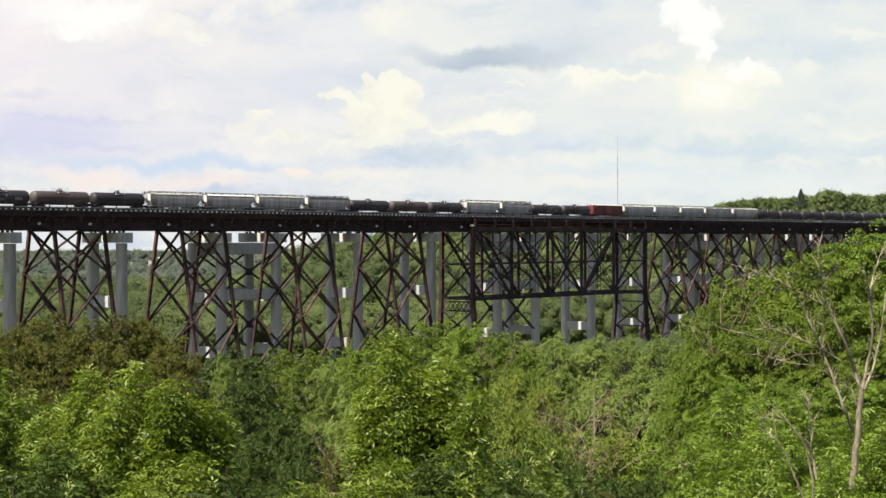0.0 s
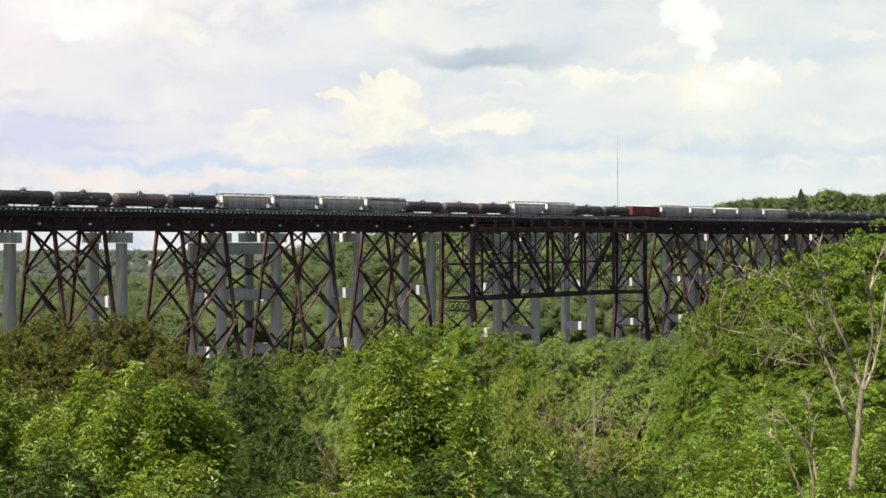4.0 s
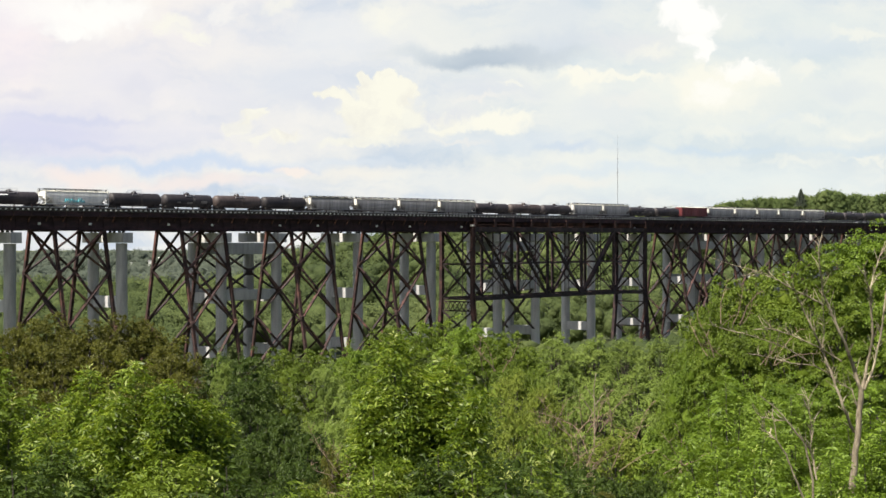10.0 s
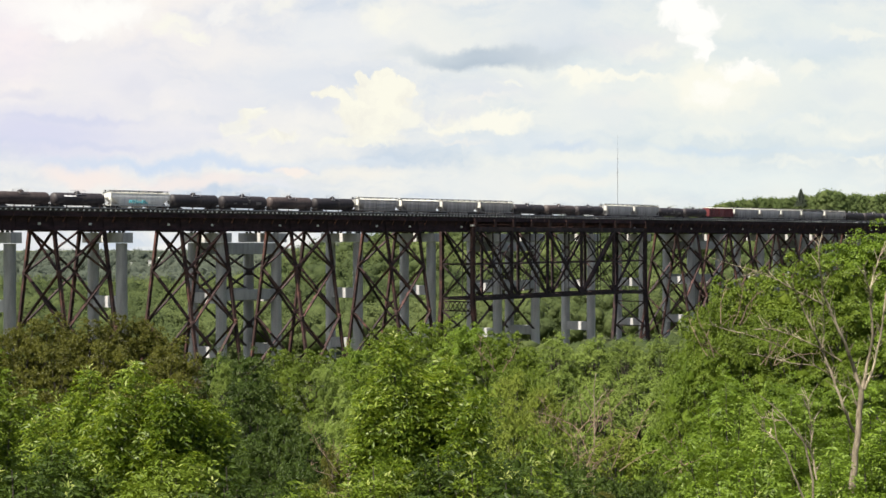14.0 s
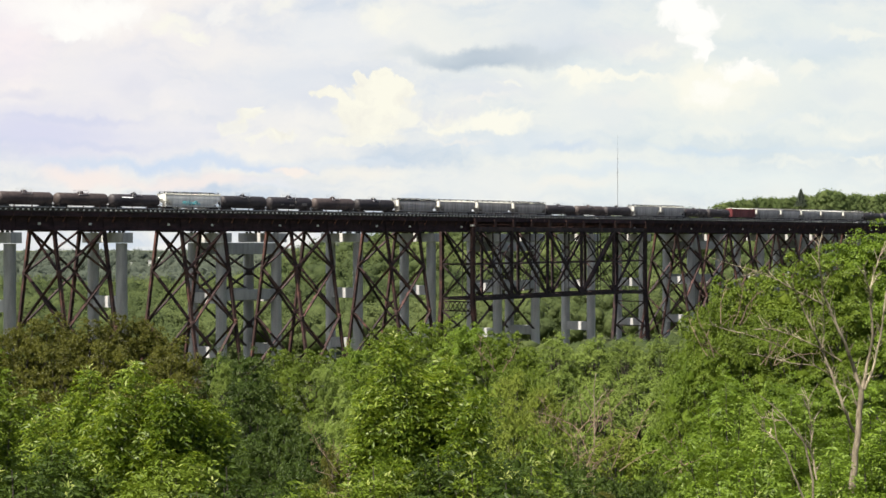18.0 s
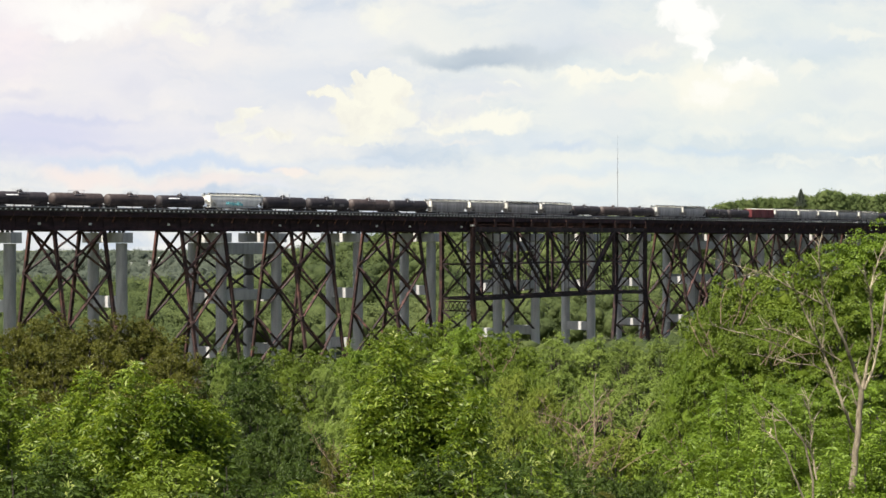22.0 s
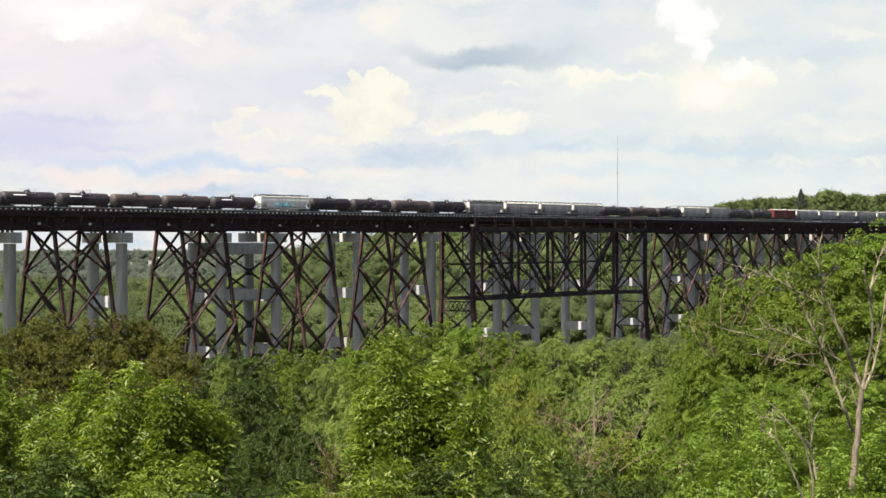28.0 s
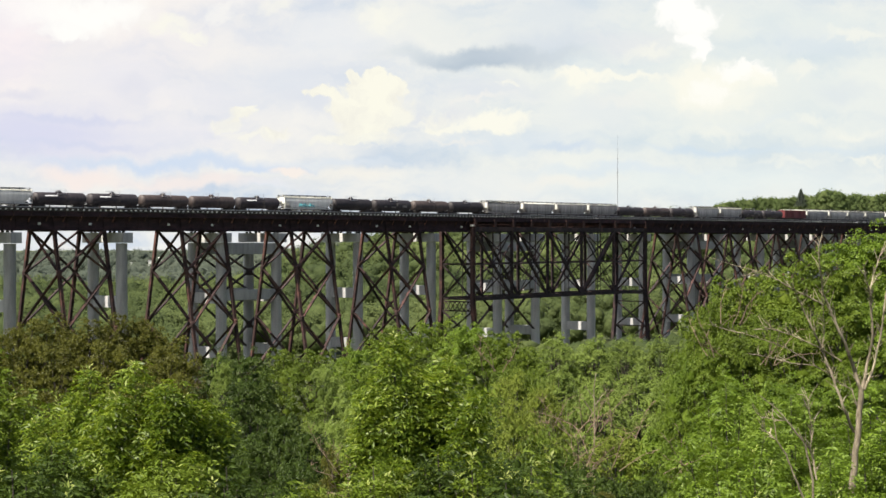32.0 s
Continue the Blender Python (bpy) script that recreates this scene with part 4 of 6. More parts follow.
def build_hopper(ln, paint, label, graffiti=False):
    ob = thing("covered_hopper", pose(0, 0, 0), label, "rail car", "cars of the freight train")
    hb = ln - 1.0
    bm = bmesh.new()
    # sloped end sheets below; the flanks are bowed, rolling in to the eaves and the sill
    half = [(1.46, 1.15), (1.57, 1.75), (1.63, 2.5), (1.63, 3.1), (1.57, 3.6), (1.46, 3.95), (1.30, 4.17), (0.55, 4.42)]
    sec = [(-y, z) for y, z in half] + half[::-1]
    rings = []
    for x, low in ((-hb / 2 + 0.55, 3.0), (-hb / 2 + 0.75, 2.8), (-hb / 2 + 2.6, 1.15), (hb / 2 - 2.6, 1.15), (hb / 2 - 0.75, 2.8), (hb / 2 - 0.55, 3.0)):
        rings.append([bm.verts.new((x, y, max(z, low))) for y, z in sec])
    for a, b in zip(rings, rings[1:]):
        for k in range(len(sec)):
            j = (k + 1) % len(sec)
            bm.faces.new((a[k], a[j], b[j], b[k])).smooth = k != len(sec) - 1
    bm.faces.new(rings[0])
    bm.faces.new(rings[-1][::-1])
    part("body", bm, paint, ob)
    bm = bmesh.new()
    rr = [[bm.verts.new((x, y, z + 0.02)) for y, z in ((-1.56, 4.05), (-1.28, 4.29), (-0.58, 4.44), (0.58, 4.44), (1.28, 4.29), (1.56, 4.05))] for x in (-hb / 2 + 0.4, hb / 2 - 0.4)]
    for k in range(5):
        bm.faces.new((rr[0][k], rr[1][k], rr[1][k + 1], rr[0][k + 1]))
    bmesh.ops.solidify(bm, geom=bm.faces[:], thickness=0.05)
    roof = part("roof", bm, ROOF_PAINT, ob, "pale hopper roof")
    bm = bmesh.new()
    for y in (-0.9, 0.9):
        box(bm, -hb / 2 + 0.1, hb / 2 - 0.1, y - 0.25, y + 0.25, 4.71, 4.77)
        for k in range(7):
            x = -hb / 2 + 0.5 + (hb - 1.0) * k / 6
            box(bm, x - 0.02, x + 0.02, y - 0.2, y + 0.2, 4.3, 4.71)
    part("running_board", bm, WALKWAY, roof, "dull grey roof walkway")
    bm = bmesh.new()
    box(bm, -hb / 2 + 1.2, hb / 2 - 1.2, -0.32, 0.32, 4.42, 4.62)
    part("hatch_cover", bm, ROOF_PAINT, roof)
    for y in (-1, 1):
        bm = bmesh.new()
        box(bm, -hb / 2 + 0.3, hb / 2 - 0.3, y * 1.55 - 0.05, y * 1.55 + 0.05, 1.0, 1.28)
        box(bm, -hb / 2 + 0.3, hb / 2 - 0.3, y * 1.50 - 0.06, y * 1.50 + 0.06, 3.92, 4.0)
        part("side_sill", bm, paint, ob)
    for d in (-1, 1):
        bm = bmesh.new()
        x = d * (hb / 2 - 0.3)
        for y in (-1.5, 1.5):
            box(bm, x - 0.06, x + 0.06, y - 0.08, y + 0.08, 1.0, 4.55)
            beam(bm, (x, y, 1.3), (x - d * 1.6, y, 2.6), 0.1, 0.1)
        for k in range(9):
            beam(bm, (x, -1.5, 1.3 + 0.38 * k), (x, -1.05, 1.3 + 0.38 * k), 0.05, 0.05)
        box(bm, min(x, x - d * 0.5), max(x, x - d * 0.5), -1.5, 1.5, 0.95, 1.15)
        part("end_ladder", bm, paint, ob)
        # added plate; its pale paint imitates the sun on the car's end
        bm = bmesh.new()
        box(bm, x - d * 0.2 - 0.03, x - d * 0.2 + 0.03, -1.42, -0.35, 2.5, 4.2)
        part("end_sheet", bm, ROOF_PAINT, ob, "end sheet in pale paint that stands in for sun on it")
        bm = bmesh.new()
        tube(bm, [(x - d * 0.55, -0.5, 1.45), (x - d * 0.55, 0.3, 1.45)], [0.18, 0.18], 10)
        box(bm, min(x, x - d * 3.0), max(x, x - d * 3.0), -0.3, 0.3, 0.75, 1.0)
        part("brake_gear", bm, TRUCK, ob)
    for k in range(3):
        bm = bmesh.new()
        x = (k - 1) * (hb - 5.5) / 3
        a = [bm.verts.new(c) for c in ((x - 1.6, -1.5, 1.16), (x + 1.6, -1.5, 1.16), (x + 1.6, 1.5, 1.16), (x - 1.6, 1.5, 1.16))]
        b = [bm.verts.new(c) for c in ((x - 0.4, -0.5, 0.4), (x + 0.4, -0.5, 0.4), (x + 0.4, 0.5, 0.4), (x - 0.4, 0.5, 0.4))]
        for i in range(4):
            bm.faces.new((a[i], a[(i + 1) % 4], b[(i + 1) % 4], b[i]))
        bm.faces.new(a)
        bm.faces.new(b)
        part("discharge_hopper", bm, paint, ob)
    if graffiti:
        rnd = random.Random(5)
        bm = bmesh.new()
        for k in range(9):
            x = -3.6 + k * 0.62
            tube(bm, [(x, -1.70, 1.45 + rnd.random() * 0.3), (x + 0.25, -1.70, 2.0 + rnd.random() * 0.6), (x + 0.55, -1.70, 1.5 + rnd.random() * 0.7)], [0.16, 0.2, 0.14], 6)
        for v in bm.verts:
            v.co.y = -1.70 + (v.co.y + 1.70) * 0.05
        part("graffiti", bm, SPRAY, ob, "teal spray-painted scrawl")
    add_running_gear(ob, ln)
    return ob


def build_box_car(ln):
    ob = thing("box_car", pose(0, 0, 0), "oxide-red steel freight car with a ribbed flank", "rail car", "cars of the freight train")
    hb = ln - 1.0
    bm = bmesh.new()
    box(bm, -hb / 2, hb / 2, -1.5, 1.5, 1.1, 4.2)
    bmesh.ops.bevel(bm, geom=bm.edges[:], offset=0.08, segments=1, affect="EDGES")
    part("body", bm, RED_CAR, ob)
    bm = bmesh.new()
    rr = [[bm.verts.new((x, y, z)) for y, z in ((-1.58, 4.2), (0, 4.48), (1.58, 4.2))] for x in (-hb / 2 - 0.05, hb / 2 + 0.05)]
    for k in range(2):
        bm.faces.new((rr[0][k], rr[1][k], rr[1][k + 1], rr[0][k + 1]))
    bmesh.ops.solidify(bm, geom=bm.faces[:], thickness=0.06)
    part("roof", bm, ROOF_PAINT, ob, "pale steel roof")
    for y in (-1, 1):
        for k in range(17):
            x = -hb / 2 + 0.3 + (hb - 0.6) * k / 16
            bm = bmesh.new()
            box(bm, x - 0.06, x + 0.06, y * 1.54 - 0.06, y * 1.54 + 0.06, 1.15, 4.15)
            part("rib", bm, RED_CAR, ob)
        bm = bmesh.new()
        box(bm, -1.6, 1.6, y * 1.62 - 0.04, y * 1.62 + 0.04, 1.2, 4.05)
        part("sliding_door", bm, RED_CAR, ob)
    bm = bmesh.new()
    box(bm, -hb / 2, hb / 2, -0.4, 0.4, 0.75, 1.1)
    part("underframe", bm, TRUCK, ob)
    add_running_gear(ob, ln)
    return ob


TANK_L, HOPPER_L = 17.65, 19.1
proto = {
    "t": build_tank_car(TANK_L, BLACK_TANK, "glossy black railway tank car with a manway platform", False),
    "m": build_tank_car(TANK_L, BLACK_TANK, "black railway tank car with white stencilled lettering", True),
    "s": build_tank_car(TANK_L, BLACK_TANK, "black railway tank car smeared with grey spillage", False, True),
    "b": build_tank_car(TANK_L, BROWN_TANK, "grimy brown railway tank car with a manway platform", False),
    "h": build_hopper(HOPPER_L, GREY_HOPPER, "dusty grey covered hopper car with a pale roof"),
    "v": build_hopper(HOPPER_L, FADED_HOPPER, "faded blue-grey covered hopper car with a pale roof"),
    "w": build_hopper(HOPPER_L, WHITE_HOPPER, "off-white smooth-sided covered hopper car with a pale roof"),
    "g": build_hopper(HOPPER_L, WHITE_HOPPER, "off-white covered hopper car with teal graffiti", graffiti=True),
    "r": build_box_car(18.9),
}
# from the tail to the head of the train; the head is away to the far end
ORDER = "wmmbbm" + "g" + "tsbt" + "hhhh" + "tbt" + "vv" + "st" + "r" + "vvvvh" + "ttttttttt"
FIRST_HOPPER = 11                 # the car whose rear end is HOPPER_REST along the bridge when the travel is zero
HOPPER_REST = 197.66
CAR_LENGTHS = [19.1, 16.3, 16.3, 16.7, 16.6, 16.5, 20.6, 17.3, 17.7, 17.7, 17.3, 19.05, 19.0, 18.85, 18.65, 17.85, 17.7, 16.85, 18.25, 17.15, 17.7, 16.75, 19.45, 20.5, 17.7, 17.6, 21.0, 20.7] + [19.0] * 9
train = []


def build_train():
    rear = HOPPER_REST - sum(CAR_LENGTHS[:FIRST_HOPPER])
    used = set()
    for c, ln in zip(ORDER, CAR_LENGTHS):
        mid = rear + ln / 2
        rear += ln
        if c in used:
            ob = copy_thing(proto[c], pose(0, 0, 0))
        else:
            ob = proto[c]
            used.add(c)
        tall = 1.07 if 7 <= len(train) <= 10 else 1.0
        train.append((ob, mid, (ln / BUILT[c], tall)))
    for ob, mid, stretch in train:
        ob.scale = (stretch[0], 1, stretch[1])


BUILT = {"t": TANK_L, "s": TANK_L, "v": HOPPER_L, "m": TANK_L, "b": TANK_L, "h": HOPPER_L, "w": HOPPER_L, "g": HOPPER_L, "r": 18.9}
build_train()


def travel(t):
    """Metres along the bridge; the train slows steadily."""
    return -140.774 + 6.39645 * t - 0.0551931 * t ** 2 - 0.000300056 * t ** 3


# ---- trees ----
def leaves_mesh(name, centres, normals, axes, length, width, material, corners=4):
    """One diamond-shaped leaf at each centre."""
    n = len(centres)
    a = axes - normals * np.sum(axes * normals, axis=1, keepdims=True)
    a /= np.linalg.norm(a, axis=1, keepdims=True) + 1e-9
    b = np.cross(normals, a)
    ln, wd = length[:, None] / 2, width[:, None] / 2
    fold = normals * wd * 0.35
    verts = np.empty((n, corners, 3))
    verts[:, 0] = centres - a * ln
    if corners == 4:
        verts[:, 1] = centres + b * wd + fold + a * ln * 0.1
        verts[:, 2] = centres + a * ln
        verts[:, 3] = centres - b * wd + fold + a * ln * 0.1
    else:
        verts[:, 1] = centres + b * wd * 1.5 + a * ln * 0.6
        verts[:, 2] = centres - b * wd * 1.1 + a * ln * 0.8
    me = bpy.data.meshes.new(name)
    me.vertices.add(n * corners)
    me.vertices.foreach_set("co", verts.reshape(-1))
    me.loops.add(n * corners)
    me.loops.foreach_set("vertex_index", np.arange(n * corners, dtype=np.int32))
    me.polygons.add(n)
    me.polygons.foreach_set("loop_start", np.arange(0, n * corners, corners, dtype=np.int32))
    me.update(calc_edges=True)
    me.materials.append(material)
    return me


def lump_core(rng, lobes, shrink, subdiv=1, squash=0.8):
    """Uneven inner masses of the crown, so that light does not fall straight through it."""
    bm = bmesh.new()
    bmesh.ops.create_icosphere(bm, subdivisions=subdiv, radius=1.0)
    bm.verts.ensure_lookup_table()
    ball = np.array([v.co for v in bm.verts])
    tris = np.array([[v.index for v in f.verts] for f in bm.faces])
    bm.free()
    vs, fs = [], []
    for i, (x, y, z, r) in enumerate(lobes):
        lump = 1 + 0.2 * np.sin(ball[:, :1] * 5 + x * 3) * np.cos(ball[:, 1:2] * 6 + y * 3) + 0.1 * rng.normal(size=(len(ball), 1))
        vs.append(np.array((x, y, z)) + ball * r * shrink * lump * np.array((1, 1, squash)))
        fs.append(tris + i * len(ball))
    return np.concatenate(vs), np.concatenate(fs)


def add_core(me, verts, tris):
    """Append triangles to a leaf mesh."""
    n0, p0, l0 = len(me.vertices), len(me.polygons), len(me.loops)
    me.vertices.add(len(verts))
    co = np.empty(len(me.vertices) * 3)
    me.vertices.foreach_get("co", co)
    co[n0 * 3:] = verts.reshape(-1)
    me.vertices.foreach_set("co", co)
    me.loops.add(len(tris) * 3)
    idx = np.empty(len(me.loops), dtype=np.int32)
    me.loops.foreach_get("vertex_index", idx)
    idx[l0:] = (tris + n0).reshape(-1)
    me.loops.foreach_set("vertex_index", idx)
    me.polygons.add(len(tris))
    st = np.empty(len(me.polygons), dtype=np.int32)
    me.polygons.foreach_get("loop_start", st)
    st[p0:] = l0 + np.arange(0, len(tris) * 3, 3)
    me.polygons.foreach_set("loop_start", st)
    sm = np.zeros(len(me.polygons), dtype=bool)
    sm[p0:] = True
    me.polygons.foreach_set("use_smooth", sm)
    me.update(calc_edges=True)


def unit(v):
    return v / (np.linalg.norm(v, axis=1, keepdims=True) + 1e-9)


def canopy(rng, lobes, per_lobe, leaf, flat=0.6, tufts=11, layer=0.45):
    """Leaves in flat drooping fans over flattened boughs (x, y, z, radius); each leaf points out from its twig."""
    cs, ns, xs = [], [], []
    for x, y, z, r in lobes:
        k = max(8, int(per_lobe * rng.uniform(0.8, 1.2)))
        td = unit(rng.normal(size=(tufts, 3)) * np.array((1, 1, 0.8)) + np.array((0, 0, 0.3)))
        reach = rng.normal(0.74, 0.17, (tufts, 1))
        size = rng.uniform(0.20, 0.48, (tufts, 1))
        pick = rng.integers(0, tufts, k)
        d = unit(rng.normal(size=(k, 3)) + td[pick] * 0.6 + np.array((0, 0, 0.45)))
        ball = d * size[pick] * np.sqrt(rng.uniform(0.1, 1.15, (k, 1))) * np.where(rng.random((k, 1)) < 0.05, 1.3, 1.0)
        ball[:, 2] *= layer
        ball[:, 2] -= 0.55 * (ball[:, 0] ** 2 + ball[:, 1] ** 2) / size[pick, 0]
        p = (td[pick] * reach[pick] + ball) * r
        p[:, 2] *= flat
        p[:, 2] -= 0.16 * (p[:, 0] ** 2 + p[:, 1] ** 2) / r
        cs.append(np.array((x, y, z)) + p)
        ns.append(unit(d * 0.6 + np.array((0, 0, 0.5)) + rng.normal(size=(k, 3)) * 0.32))
        xs.append(d + td[pick] * 0.4 + rng.normal(size=(k, 3)) * 0.45 + np.array((0, 0, -0.45)))
    c, n, axes = np.concatenate(cs), np.concatenate(ns), np.concatenate(xs)
    ln = leaf * rng.uniform(0.65, 1.35, len(c))
    return c, n, axes, ln


def crown_lobes(rng, count, base, top, radius, lobe, shape=1.0):
    """Lobes over an egg-shaped crown; shape > 1 is narrower at the top."""
    out = []
    for i in range(count):
        t = (i + rng.random()) / count
        z = base + (top - base) * t
        prof = math.sqrt(max(0.02, 1 - (2 * t - 0.75) ** 2 / 1.7)) * (1 - 0.45 * t ** 2 * shape)
        a = i * 2.399 + rng.uniform(-0.5, 0.5)
        rr = radius * prof * math.sqrt(rng.uniform(0.38, 1.0)) * rng.uniform(0.85, 1.15)
        out.append((math.cos(a) * rr, math.sin(a) * rr, z + rng.normal() * lobe * 0.3, lobe * rng.uniform(0.6, 1.35)))
    out.append((0, 0, top - lobe * 0.6, lobe * 0.9))
    return out


def limb_mesh(rng, height, lobes, r0, base=0.25):
    """A tapered, slightly crooked trunk with a limb to each of some lobes."""
    bm = bmesh.new()
    pts = [(rng.uniform(-1, 1) * 0.02 * height, rng.uniform(-1, 1) * 0.02 * height, height * t) for t in (-0.06, 0.1, 0.3, 0.5, 0.7, 0.9)]
    pts[0] = (0, 0, -0.06 * height)
    tube(bm, pts, [r0 * 1.25, r0, r0 * 0.8, r0 * 0.6, r0 * 0.38, r0 * 0.1], 8)
    for x, y, z, r in lobes[::2]:
        z0 = max(base * height, z - 0.25 * height)
        a = Vector((pts[2][0], pts[2][1], z0))
        b = Vector((x, y, z))
        m = a.lerp(b, 0.5) + Vector((0, 0, -0.03 * height))
        tube(bm, [a, m, b], [r0 * 0.38, r0 * 0.24, r0 * 0.06], 6)
    return bm


def stand(ob, px, py, dist, width_scale, first=False, turn=0.0):
    """Stand a tree in the direction px, its tip at the height py, dist away; the crown's breadth is scaled."""
    x = (px - 784) / 3100 * dist
    tip = EYE_Z + (420 - py) / 3100 * dist
    g = ground_z(x, dist)
    h = max(tip - g, 4.0)
    m = pose(x, dist, g - 0.15, 0, 0, turn) @ Matrix.Diagonal((width_scale, width_scale, h, 1))
    if first:
        ob.matrix_basis = m
        return ob
    return copy_thing(ob, m @ Matrix.Diagonal([1 / q for q in ob.scale] + [1]))


# woodland trees of about 18 m, at height 1 and crown radius about 0.33
KINDS = {}


def kind_of(key, seed, label, mat, **kw):
    a = dict(height=1.0, radius=4.6, lobes_n=52, per_lobe=740, leaf=0.16, lobe=1.45, shape=1.0, base=0.2, ratio=0.56, core=0.3, layer=0.45)
    a.update(kw)
    rng = np.random.default_rng(seed)
    ob = thing("tree", pose(0, 0, 0), label, "tree", "woodland trees in the valley")
    H = 16.0
    lobes = crown_lobes(rng, a["lobes_n"], a["base"] * H, H * 0.95, a["radius"], a["lobe"], a["shape"])
    bm = limb_mesh(rng, H * 0.93, lobes, H * 0.014)
    for v in bm.verts:
        v.co.z /= H
    part("trunk", bm, BARK, ob, "grey-brown trunk and limbs")
    c, n, axes, ln = canopy(rng, lobes, a["per_lobe"], a["leaf"], layer=a["layer"])
    me = leaves_mesh("crown", c, n, axes, ln, ln * a["ratio"], mat, 3)
    inner = [(x, y, z - 0.25 * r, r) for x, y, z, r in lobes] + [(0, 0, H * q, a["radius"] * w) for q, w in ((0.3, 0.75), (0.45, 0.85), (0.6, 0.8), (0.72, 0.6))]
    add_core(me, *lump_core(rng, inner, a["core"], 1, 0.5))
    co = np.empty(len(me.vertices) * 3)
    me.vertices.foreach_get("co", co)
    co[2::3] /= H
    me.vertices.foreach_set("co", co)
    me.update()
    crown = new("crown", me)
    crown.parent = ob
    KINDS[key] = [ob, False]


kind_of("olive", 11, "broad olive-brown deciduous tree in full leaf", LEAF_OLIVE, lobes_n=130, lobe=0.95, per_lobe=380, leaf=0.13, layer=0.7)
kind_of("mid", 12, "broad green deciduous tree in full leaf", LEAF_MID, lobes_n=62, lobe=1.6, per_lobe=900, leaf=0.135)
kind_of("bright", 13, "fresh bright-green deciduous tree in full leaf", LEAF_BRIGHT, lobes_n=66, lobe=1.5, per_lobe=820, leaf=0.135)
kind_of("dark", 14, "dense deep-green deciduous tree, used too for shaded hollows", LEAF_DARK, lobes_n=95, lobe=1.2, per_lobe=540, leaf=0.135)
kind_of("pale", 15, "feathery grey-green willow-like tree", LEAF_PALE, lobes_n=190, lobe=0.75, per_lobe=270, leaf=0.14, ratio=0.42, layer=0.7)
kind_of("fan", 18, "grey-green tree with flat fans of small leaves", LEAF_PALE, lobes_n=44, lobe=1.9, per_lobe=1300, leaf=0.12, ratio=0.5, layer=0.3)
kind_of("fine", 16, "yellow-green tree with fine feathery twigs", LEAF_FINE, lobes_n=230, lobe=0.78, per_lobe=230, leaf=0.125, ratio=0.38, layer=0.6)
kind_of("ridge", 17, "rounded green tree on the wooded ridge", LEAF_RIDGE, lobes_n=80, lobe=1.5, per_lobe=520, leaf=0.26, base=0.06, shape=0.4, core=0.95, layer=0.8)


def plant(key, px, py, dist, scale):
    ob, used = KINDS[key]
    KINDS[key][1] = True
    stand(ob, px, py, dist, scale, first=not used, turn=(px * 37 + py * 11) % 360)


